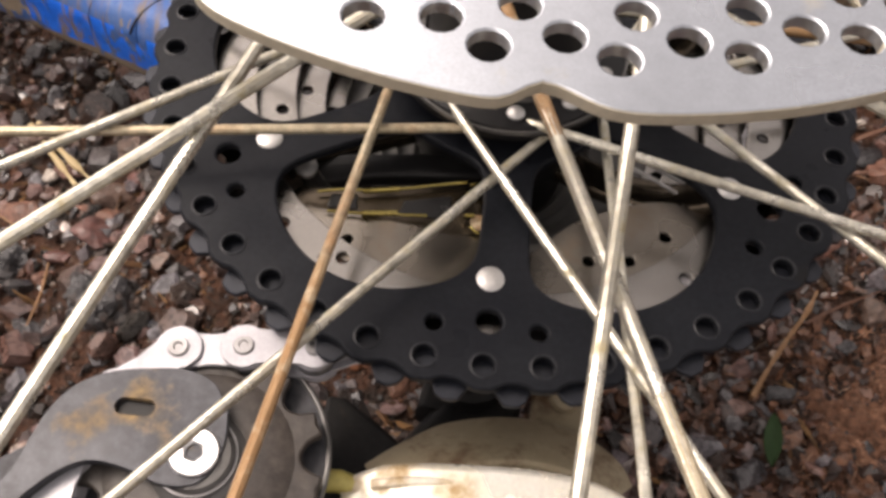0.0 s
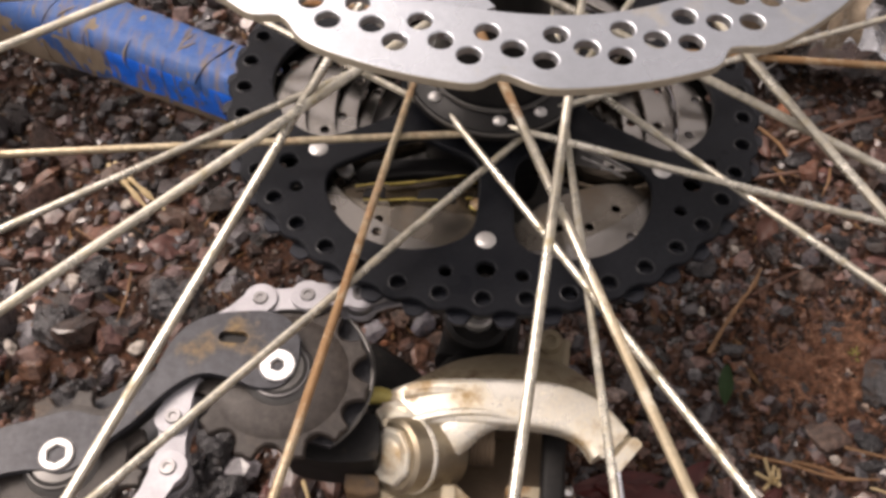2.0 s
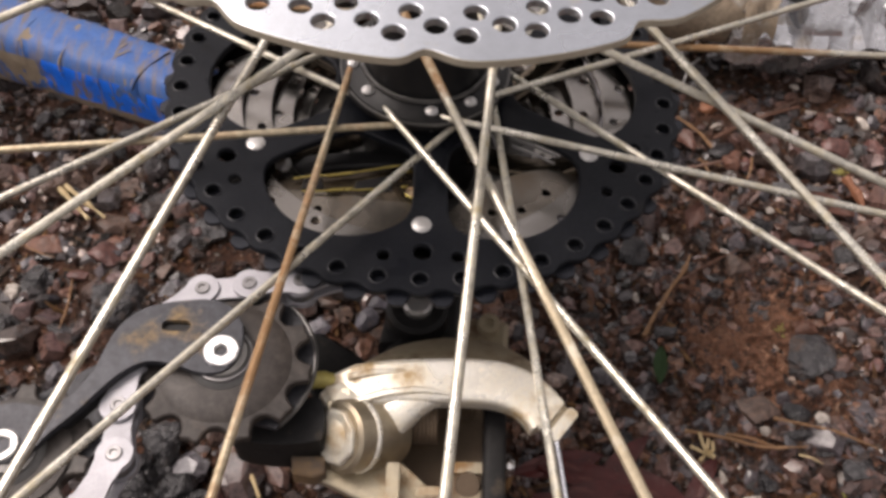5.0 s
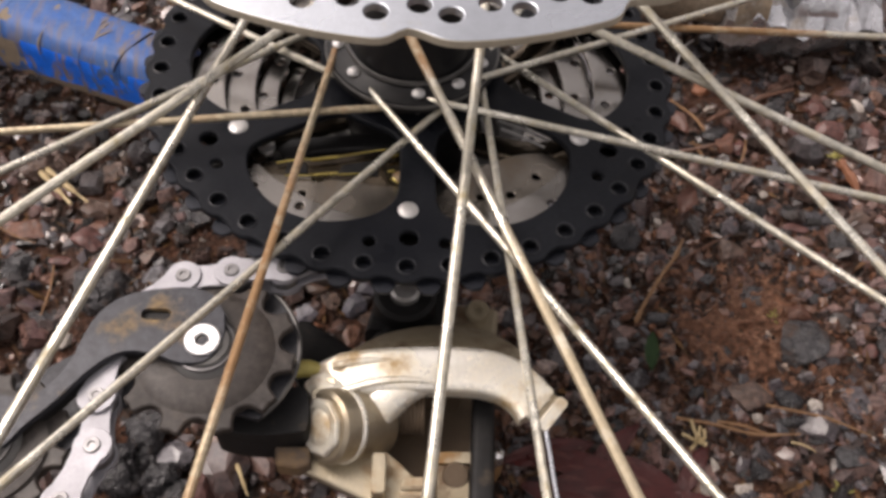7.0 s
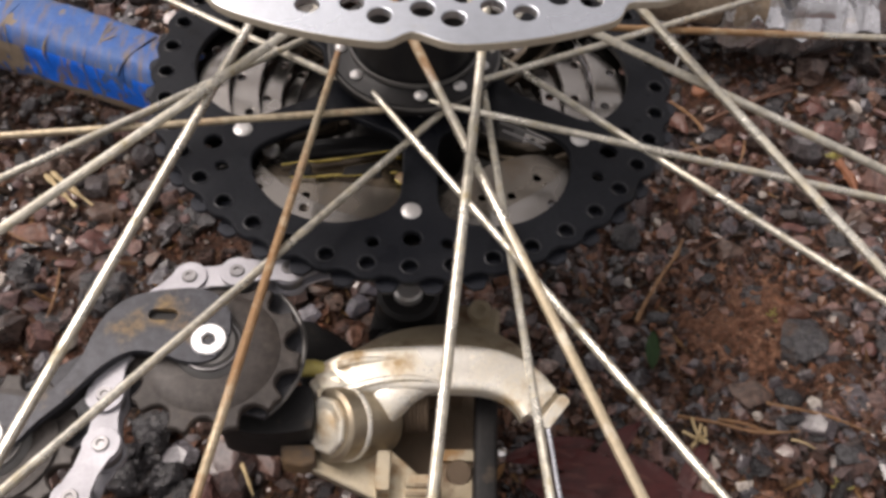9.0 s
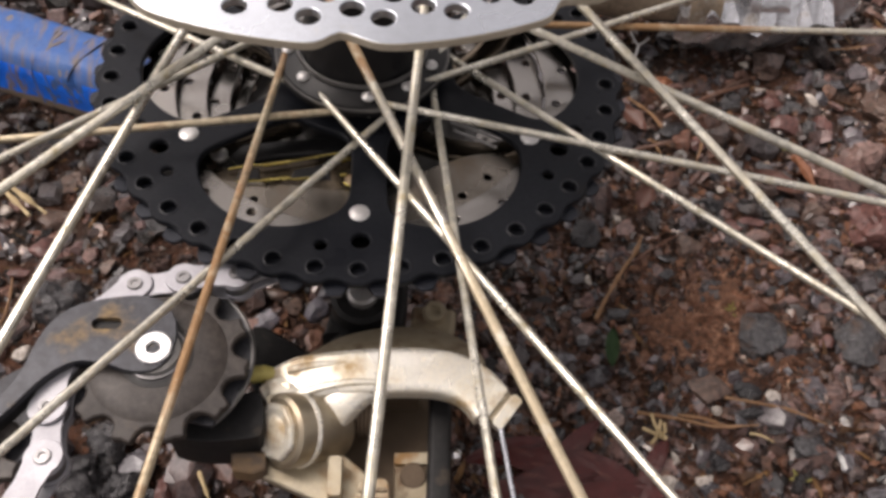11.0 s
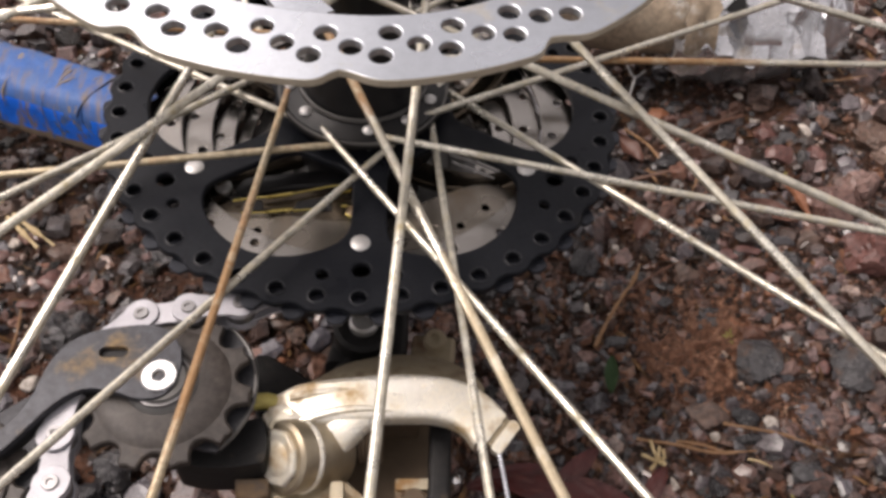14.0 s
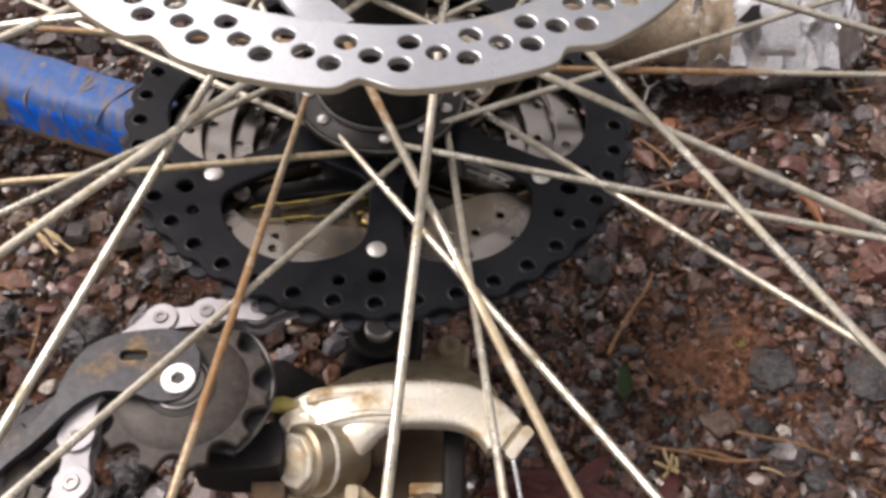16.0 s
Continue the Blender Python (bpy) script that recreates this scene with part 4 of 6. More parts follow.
part("axle", lathe([(0.0035, 0.098), (0.0045, 0.0975), (0.0045, 0.090), (0.0085, 0.0895), (0.0085, 0.0850), (0.0062, 0.0845), (0.0062, -0.030), (0.0085, -0.0305), (0.0085, -0.047), (0.0045, -0.0475), (0.0045, -0.056), (0.0035, -0.0565)], 32), M_DARKSTEEL, wheel, "steel axle")


def spoke_ends(side, rim_angle, lead):
    a, b = radians(rim_angle - lead), radians(rim_angle)
    z = Z_DRIVE if side == "drive" else Z_DISC
    return Vector((R_FLANGE * math.cos(a), R_FLANGE * math.sin(a), z)), Vector((R_RIM * math.cos(b), R_RIM * math.sin(b), Z_RIM))


# rim angle and how far the hub end trails it, in degrees
DRIVE = {156.9: -63.4, 176.5: 75.3, -164.0: -79.2, -143.05: 84.3, -123.1: -70.5, -101.9: 89.4, -82.2: -59.3, -61.6: 65.4, -42.0: -52.9, -21.4: 63.3, -1.9: -48.6, 18.2: 61.1,
         37.2: -70, 57.2: 70, 77.2: -70, 97.2: 70, 117.2: -70, 137.2: 70}
DISC = {-152.85: 71.5, -133.15: -61.0, -112.15: 60.0, -92.2: -62.5, -71.4: 80.5, -52.45: -69.0, -31.15: 95.0, -11.4: -75.0,
        7.2: 70, 27.2: -70, 47.2: 70, 67.2: -70, 87.2: 70, 107.2: -70, 127.2: 70, 147.2: -70, 167.2: 70, 187.2: -70}
# height at which the bent spokes leave the disc-side flange
LEAVES = {-152.85: 0.0584, -133.15: 0.0612, -112.15: 0.0588, -92.2: 0.0640, -71.4: 0.0604, -52.45: 0.0613, -31.15: 0.0578}
RUST_FILM = {-71.4: ((0.03, 0.20), (0.32, 0.80)), -101.9: ((0.22, 0.42), (0.47, 0.80)), -1.9: ((0.10, 0.38),)}
RUSTY = (-101.9, -164.0, 176.5)
for side, table in (("drive", DRIVE), ("disc", DISC)):
    for i, (rim_angle, lead) in enumerate(table.items()):
        a, b = spoke_ends(side, rim_angle, lead)
        off = 0.0014 if lead > 0 else -0.0014
        a.z = LEAVES.get(rim_angle, a.z + off) - off
        d = (b - a).normalized()
        a2, rust = a + Vector((0, 0, off)), rim_angle in RUSTY
        p0 = a + Vector((0, 0, -off * 1.6))
        wob = Vector((-d.y, d.x, 0)) * 0.0003 * math.sin(i * 2.1)
        line = [p0, a + Vector((0, 0, off * 0.4)), a2 + d * 0.0022, a2 + d * 0.008] + [a2.lerp(b, t) + wob * math.sin(math.pi * t) for t in (0.15, 0.3, 0.5, 0.7, 0.85, 0.97)]
        sp = part("spoke", tube(line, 0.00098, 10), M_SPOKE_RUST if rust else M_SPOKE, wheel, "rust-stained steel spoke" if rust else "weathered steel spoke")
        for r0, r1 in RUST_FILM.get(rim_angle, ()):
            film = [a2.lerp(b, t) + wob * math.sin(math.pi * t) for t in np.linspace(r0, r1, 7)]
            tan = rim_angle == -71.4 and r0 > 0.1
            part("rust_film", tube(film, 0.00104, 10, scale=[0.94, 1, 1, 1.01, 1, 1, 0.94]), M_TAN_FILM if tan else M_RUST_FILM, sp, "tan grime film" if tan else "orange-brown rust film")
        head = lathe([(0.0004, 0.0011), (0.0012, 0.0009), (0.0018, 0.0003), (0.0018, -0.0002), (0.0010, -0.0006)], 14)
        head.transform(Matrix.Translation(p0 + Vector((0, 0, -off * 0.5))) @ Matrix.Scale(1 if off < 0 else -1, 4, (0, 0, 1)))
        part("spoke_head", head, M_RIVET, sp, "rounded bright spoke head")
        nip = lathe([(0.0010, 0.016), (0.0018, 0.0155), (0.0019, 0.004), (0.0028, 0.003), (0.0028, 0.0)], 10)
        nip.transform(Matrix.Translation(b) @ (-d).to_track_quat("Z", "Y").to_matrix().to_4x4())
        part("nipple", nip, M_RIVET, sp)
part("rim", lathe([(R_RIM - 0.001, Z_RIM + 0.006), (R_RIM + 0.006, Z_RIM + 0.013), (R_RIM + 0.018, Z_RIM + 0.0135), (R_RIM + 0.018, Z_RIM + 0.011), (R_RIM + 0.009, Z_RIM + 0.009),
                   (R_RIM + 0.009, Z_RIM - 0.009), (R_RIM + 0.018, Z_RIM - 0.011), (R_RIM + 0.018, Z_RIM - 0.0135), (R_RIM + 0.006, Z_RIM - 0.013), (R_RIM - 0.001, Z_RIM - 0.006)], 120, closed=True), M_HUB, wheel, "black alloy rim")

# ---- brake rotor ----
Z_ROTOR = 0.0787
rotor = thing("brake_rotor", "perforated steel disc brake rotor bolted on the hub", "brake disc", (0, 0, Z_ROTOR - 0.002))
LOBES, NOTCH = 12, -90.9


def rotor_radius(deg):
    f = ((deg - NOTCH + 360 / LOBES / 2) % (360 / LOBES)) - 360 / LOBES / 2
    dip = math.exp(-(f / 2.0) ** 2) if f < 0 else math.exp(-(f / 3.4) ** 2)
    return 0.0790 - 0.0030 * dip


def polar(r, deg):
    return r * math.cos(radians(deg)), r * math.sin(radians(deg))


track_loops = [[polar(rotor_radius(i), i) for i in np.arange(0, 360, 1.0)]]
inner = []
for i in range(180):
    inner.append(polar(0.0612 + 0.0006 * math.cos(radians(i * 2) * 6 + 1.0), i * 2))
track_loops.append(inner)
for i in range(36):
    for r, d in ((0.0663, 0.0), (0.0699, 3.9), (0.0724, 8.1)):
        x, y = polar(r, -93.4 + i * 10 + d)
        track_loops.append(circle(x, y, 0.0021, 14))
track = part("brake_track", plate(track_loops, Z_ROTOR, 0.0018), M_ROTOR, rotor, "perforated scalloped braking ring", bevel=0.00025)
track.data.materials.append(M_DUST)
for poly in track.data.polygons:
    if abs(poly.normal.z) < 0.5 and math.hypot(poly.center.x, poly.center.y) > 0.0735:
        poly.material_index = 1
# carrier: centre ring and curved arms
ring = plate([circle(0, 0, 0.0262, 72), circle(0, 0, 0.0170, 60)], Z_ROTOR, 0.0018)
part("centre_ring", ring, M_ROTOR, rotor, "inner mounting ring", bevel=0.0002)
for k in range(6):
    a0 = -104 + 60 * k
    line = spline([(*polar(0.0245, a0 - 27), Z_ROTOR - 0.0009), (*polar(0.036, a0 - 20), Z_ROTOR - 0.0009), (*polar(0.048, a0 - 8), Z_ROTOR - 0.0009), (*polar(0.0625, a0 + 8), Z_ROTOR - 0.0009)], 6)
    n = len(line)
    arm = sweep(line, rounded(0.0075, 0.00178, 0.0004, 2), scale=[1.25 - 0.5 * math.sin(math.pi * i / (n - 1)) for i in range(n)], ups=[(0, 0, 1)] * n)
    for v in arm.verts:
        v.co.z = Z_ROTOR - 0.0009 + max(-0.0008, min(0.0008, v.co.z - Z_ROTOR + 0.0009))
    part("arm", arm, M_ROTOR, rotor, "curved carrier arm")
    x, y = polar(0.022, a0 - 27)
    part("rotor_bolt", lathe([(0.0012, 0.0012), (0.0014, 0.0022), (0.0034, 0.0022), (0.0042, 0.0012), (0.0042, 0.0)], 18, Matrix.Translation((x, y, Z_ROTOR))), M_DARKSTEEL, rotor, "dark rotor bolt")
part("rotor_mount", lathe([(0.0225, Z_ROTOR - 0.0018), (0.0225, 0.0664), (0.014, 0.0664), (0.014, Z_ROTOR - 0.0018)], 48, closed=True), M_HUB, rotor, "black mounting boss")

# ---- cassette ----
cassette = thing("cassette", "stacked bicycle cassette with a black largest sprocket", "cassette", (0, 0, -0.042))
K0 = -90.0


def window(mid, half, r0, r1, arm, lean):
    """A bean-shaped opening between two slanting arms."""
    def inside(r, d):
        return r0 < r < r1 - 0.0055 * (d / 18.3) ** 2 and -half + math.degrees(math.asin((arm + lean) / r)) < d < half - math.degrees(math.asin((arm - lean) / r))
    c = Vector((0.0440, 0.0))
    pts = []
    for i in range(64):
        a = radians(360 * i / 64)
        k = 0.002
        while k < 0.04:
            p = c + Vector((math.cos(a), math.sin(a))) * k
            if not inside(p.length, math.degrees(math.atan2(p.y, p.x))):
                break
            k += 0.0002
        pts.append(p)
    for _ in range(5):
        pts = [(pts[i - 1] + pts[i] * 2 + pts[(i + 1) % len(pts)]) / 4 for i in range(len(pts))]
    return [polar(p.length, mid + math.degrees(math.atan2(p.y, p.x))) for p in pts]


big_loops = [[polar(0.0736 + 0.0008 * math.tanh(1.6 * math.cos(radians(42 * a))), a - 90) for a in np.arange(0, 360, 1.0)]]
for k in range(6):
    big_loops.append(window(K0 + 30 + 60 * k, 30, 0.0262, 0.0621, 0.0048, 0.0022))
for i in range(42):
    x, y = polar(0.0698, -90 + 60 / 7 * i)
    big_loops.append(circle(x, y, 0.0020, 12))
for k in range(6):
    for d in (-8.5, 0.4, 8.5):
        x, y = polar(0.0632 if d != 0.4 else 0.0612, K0 + 60 * k + d)
        big_loops.append(circle(x, y, 0.0016 if d != 0.4 else 0.0024, 12))
big_loops.append(circle(0, 0, 0.0185, 48))
big = part("largest_sprocket", plate(big_loops, 0.0, 0.0022), M_BLACK, cassette, "black perforated largest sprocket", bevel=0.00045)
part("tooth_ring", plate([[polar(0.0740 + 0.0020 * math.tanh(2.2 * math.cos(radians(42 * a + 180))), a - 90) for a in np.arange(0, 360, 1.0)], circle(0, 0, 0.0655, 96)], -0.0026, 0.0013), M_TOOTH, cassette, "blue-grey steel teeth below the black disc", bevel=0.0003)
# Slightly lighter rings imitate the light caught on the hole chamfers.
for i in range(42):
    x, y = polar(0.0698, -90 + 60 / 7 * i)
    part("hole_rim", lathe([(0.0020, 0.00005), (0.0022, 0.00022), (0.0025, 0.0001), (0.0025, -0.0004), (0.0020, -0.0004)], 16, Matrix.Translation((x, y, 0)), closed=True), M_LIT_RIM, big)
for k in range(6):
    x, y = polar(0.0527, K0 + 60 * k)
    part("rivet", lathe([(0.0008, 0.00055), (0.0021, 0.00045), (0.0026, 0.0001), (0.0026, -0.001)], 20, Matrix.Translation((x, y, 0))), M_RIVET, cassette, "round bright aluminium rivet")
TEETH = (32, 28, 24, 21, 19, 17, 15, 13, 11)
for i, teeth in enumerate(TEETH):
    rp = 0.0127 / 2 / math.sin(math.pi / teeth)
    nxt = 0.0127 / 2 / math.sin(math.pi / TEETH[i + 1]) if i + 1 < len(TEETH) else 0.016
    z = -0.0046 - 0.0040 * i
    r_in = max(0.0165, nxt - 0.0036)
    loops = [gear_outline(teeth, rp, 0.0026, 0.0030), circle(0, 0, r_in, 72)]
    if i < 4:
        cnt = 26 - 4 * i
        for j in range(cnt):
            loops.append(circle(*polar(r_in + (rp - 0.0030 - r_in) * (0.36 if j % 2 else 0.66), j * 360 / cnt + 5 + 9 * i), 0.0013, 10))
    part("sprocket", plate(loops, z, 0.0017), M_COG if i < 4 else M_DARKSTEEL, cassette, "polished grey steel sprocket" if i < 4 else "dark small sprocket", bevel=0.0002)
# broad webs of the second sprocket behind the two near openings
WEBS = (([(-0.0445, -0.0365), (-0.0400, -0.0374), (-0.0330, -0.0378), (-0.0250, -0.0383), (-0.0170, -0.0392), (-0.0071, -0.0406), (0.0000, -0.0398)], -142, -88, ((-0.0278, -0.0440), (-0.0310, -0.0468), (-0.0390, -0.0405))),
        ([(0.0080, -0.0425), (0.0153, -0.0350), (0.0217, -0.0312), (0.0313, -0.0275), (0.0405, -0.0270)], -84, -32, ((0.0269, -0.0420), (0.0341, -0.0356), (0.0353, -0.0412), (0.0277, -0.0468), (0.0190, -0.0430), (0.0215, -0.0500))))
for top, a0, a1, spots in WEBS:
    edge = [(p.x, p.y) for p in spline([(x, y, 0) for x, y in top], 5)]
    web = [edge + [polar(0.0560, a1 + (a0 - a1) * i / 16) for i in range(17)]]
    web += [circle(x, y, 0.0012, 12) for x, y in spots]
    part("sprocket_web", plate(web, -0.0058, 0.0014), M_WEB, cassette, "polished grey steel web with round holes", bevel=0.0002)
# carrier spider under the sprockets
for k in range(6):
    line = [(*polar(0.018, K0 + 60 * k - 12), -0.016), (*polar(0.030, K0 + 60 * k - 7), -0.0145), (*polar(0.043, K0 + 60 * k - 3), -0.0105), (*polar(0.0515, K0 + 60 * k), -0.0040)]
    part("carrier_arm", sweep(spline(line, 5), rounded(0.0080, 0.0036, 0.0012, 3), ups=[(0, 0, 1)] * 16), M_BRIDGE, cassette, "glossy brown carrier arm")
    x, y = polar(0.0470, K0 + 60 * k - 56.1)
    part("rivet", lathe([(0.0008, 0.0005), (0.0018, 0.0004), (0.0023, 0.0001), (0.0023, -0.0012)], 18, Matrix.Translation((x, y, -0.0080))), M_RIVET, cassette, "round bright aluminium rivet")
part("carrier_body", lathe([(0.0178, -0.0012), (0.0205, -0.004), (0.0210, -0.016), (0.0185, -0.020), (0.0168, -0.0405), (0.0160, -0.0412)], 48), M_HUB, cassette, "dark freehub body")
# dark bridges of the carrier across the two openings; gilt lines imitate reflections in the web
for sx in (-1,):
    line = spline([(sx * 0.0440, -0.0268, -0.0132), (sx * 0.0260, -0.0218, -0.0130), (sx * 0.0020, -0.0192, -0.0126)], 6)
    part("carrier_arm", sweep(line, rounded(0.0066, 0.0040, 0.0013, 3), ups=[(0, 0, 1)] * 13, scale=[1.5 - 0.5 * min(1, i / 6) for i in range(13)]), M_HUB, cassette, "black carrier arm")
for pts, r in ((((-0.0351, -0.0342, -0.0052), (-0.0292, -0.0328, -0.0050), (-0.0262, -0.0330, -0.0048)), 0.0003),
               (((-0.0262, -0.0332, -0.0048), (-0.0192, -0.0318, -0.0048)), 0.0006),
               (((-0.0192, -0.0316, -0.0050), (-0.0120, -0.0297, -0.0050), (-0.0059, -0.0282, -0.0050)), 0.0003),
               (((-0.0325, -0.0386, -0.0050), (-0.0258, -0.0385, -0.0048)), 0.0003),
               (((-0.0258, -0.0385, -0.0048), (-0.0188, -0.0375, -0.0048)), 0.0006),
               (((-0.0188, -0.0377, -0.0050), (-0.0130, -0.0372, -0.0050)), 0.0003),
               (((-0.0058, -0.0312, -0.0048), (-0.0030, -0.0304, -0.0048), (-0.0005, -0.0292, -0.0048)), 0.0005),
               (((-0.0052, -0.0288, -0.0050), (-0.0001, -0.0268, -0.0050)), 0.0003),
               (((-0.0057, -0.0364, -0.0048), (-0.0039, -0.0361, -0.0048)), 0.0006),
               (((-0.0044, -0.0388, -0.0048), (-0.0029, -0.0402, -0.0048), (-0.0008, -0.0388, -0.0048), (-0.0006, -0.0340, -0.0048)), 0.0003)):
    part("gilt_reflection", tube([Vector(p) for p in pts], r, 8), M_GILT_REFLECTION, cassette, "worn gold-coloured carrier edge")
# Strip and black patches give the dark band between the gilt reflections.
part("carrier_strip", plate([[(-0.0406, -0.0338), (-0.0362, -0.0323), (-0.0272, -0.0311), (-0.0182, -0.0295), (-0.0090, -0.0271), (-0.0005, -0.0251), (-0.0004, -0.0392), (-0.0071, -0.0404), (-0.0207, -0.0384), (-0.0357, -0.0374), (-0.0410, -0.0370)]], -0.0064, 0.0030), M_BRIDGE, cassette, "glossy dark brown carrier strip", bevel=0.0004)
for x0, x1 in ((-0.0330, -0.0268), (-0.0186, -0.0080)):
    part("strip_dark_patch", plate([[(x0, -0.0368), (x0 + 0.0006, -0.0336), (x1 - 0.0006, -0.0330 + 0.10 * (x1 + 0.0268)), (x1, -0.0368)]], -0.0060, 0.0008), M_HUB, cassette, "dark recess in the carrier strip", bevel=0.0003)
part("strip_hole", lathe([(0.0004, 0.0004), (0.0016, 0.0002), (0.0021, -0.0006)], 18, Matrix.Translation((-0.0026, -0.0366, -0.0062))), M_RUST_FILM, cassette, "rusty pin in the carrier strip")
for pts in (((0.0257, -0.0166, -0.0078), (0.0330, -0.0203, -0.0078), (0.0397, -0.0244, -0.0080)), ((0.0250, -0.0135, -0.0078), (0.0330, -0.0170, -0.0078), (0.0399, -0.0208, -0.0080)), ((0.0280, -0.0262, -0.0095), (0.0345, -0.0300, -0.0095))):
    part("carrier_edge", tube([Vector(p) for p in pts], 0.0004, 8), M_RIVET, cassette, "thin worn bright carrier edge")

# ---- chain ----
DER = Matrix.Translation((-0.0470, -0.0890, -0.0044))
PITCH = 0.0127
chain = thing("chain", "silver bicycle chain running over the jockey wheels", "chain", (-0.05, -0.07, -0.012))


def link_outline(waist):
    out = []
    for i in range(15):
        a = radians(-125 + 250 * i / 14)
        out.append((PITCH / 2 + 0.0042 * math.cos(a), 0.0042 * math.sin(a)))
    out.append((0, waist))
    for i in range(15):
        a = radians(55 + 250 * i / 14)
        out.append((-PITCH / 2 + 0.0042 * math.cos(a), 0.0042 * math.sin(a)))
    out.append((0, -waist))
    return out


def build_link(p, q, up, outer):
    d = (q - p).normalized()
    up = (up - d * up.dot(d)).normalized()
    m = Matrix((d, up.cross(d), up)).transposed().to_4x4()
    m.translation = (p + q) / 2
    gap = 0.0030 if outer else 0.0019
    bms = [plate([link_outline(0.0030)], s * gap + 0.00045, 0.0009) for s in (1, -1)]
    both = merge(bms)
    both.transform(m)
    ln = part("link", both, M_CHAIN, chain, "silver outer link plates" if outer else "silver inner link plates", bevel=0.00015)
    if outer:
        for e in (-1, 1):
            pin = lathe([(0.0007, 0.0036), (0.0009, 0.0040), (0.0017, 0.0040), (0.0019, 0.0036), (0.0019, -0.0038)], 14, Matrix.Translation((e * PITCH / 2, 0, 0)))
            pin.transform(m)
            part("pin", pin, M_PIN, ln, "riveted pin end")
    else:
        for e in (-1, 1):
            rol = lathe([(0.0038, 0.0014), (0.0038, -0.0014)], 14, Matrix.Translation((e * PITCH / 2, 0, 0)))
            rol.transform(m)
            part("roller", rol, M_PIN, ln)


# joints in the cage's plane: down from the upper jockey wheel to the lower, and up to the sprocket
DOWN = [(-0.0302, -0.0680), (-0.0423, -0.0693), (-0.0542, -0.0708), (-0.0627, -0.0798), (-0.0672, -0.0908), (-0.0678, -0.1025), (-0.0662, -0.1148), (-0.0700, -0.1268), (-0.0760, -0.1378), (-0.0855, -0.1462), (-0.0975, -0.1500)]
joints = [Vector((x, y + 0.0007, -0.0097 + (0.0008 if i < 2 else 0.0))) for i, (x, y) in enumerate(DOWN)]
lead = [joints[0]]
for i in range(1, 15):
    a = -106.5 if i == 1 else -97.0 + 12.86 * (i - 2)
    lead.append(Vector((*polar(0.0652 if i == 1 else 0.0568, a), -0.0088 if i == 1 else -0.0095)))
full = joints[::-1] + lead[1:]
for i, (p, q) in enumerate(zip(full, full[1:])):
    up = Vector((0, 0, 1))
    build_link(p, q, up, i % 2 == 1)


# ---- rear derailleur ----
der = thing("rear_derailleur", "muddy champagne and grey rear derailleur with chain cage", "derailleur", (-0.01, -0.10, -0.035))


def arc(r, a0, a1, n, x=0.0, y=0.0):
    return [(x + r * math.cos(radians(a0 + (a1 - a0) * i / n)), y + r * math.sin(radians(a0 + (a1 - a0) * i / n))) for i in range(n + 1)]


def pulley_outline(teeth, r_tip):
    """Broad blunt teeth with round hollows between them."""
    out = []
    for i in range(teeth):
        for f in range(16):
            u = f / 16
            hollow = max(0.0, 1 - ((u - 0.5) / 0.30) ** 2) ** 0.5
            out.append(polar(r_tip - 0.0040 * hollow - 0.0004 * (2 * u - 1) ** 8, (i + u) * 360 / teeth))
    return out


LOW = (-0.0424, -0.0252)
# back plate round the upper jockey wheel, and on to the lower one
back = [(x, y + 0.0015) for x, y in arc(0.0221, -50, 150, 40)] + [(-0.031, 0.000), (-0.050, -0.014)] + arc(0.013, 140, 300, 16, *LOW) + [(-0.028, -0.026), (-0.0185, -0.013), (0.000, -0.012)]
part("back_cage_plate", plate([back], -0.0082, 0.0014, DER), M_CAGE, der, "dark steel rear cage plate with worn rim", bevel=0.0003)
rim_line = [DER @ Vector((x, y, -0.0080)) for x, y in arc(0.0221, -47, 66, 30, 0.0, 0.0015)]
part("plate_rim", tube(rim_line, 0.00055, 8), M_DARKSTEEL, der, "worn steel rim of the cage plate")
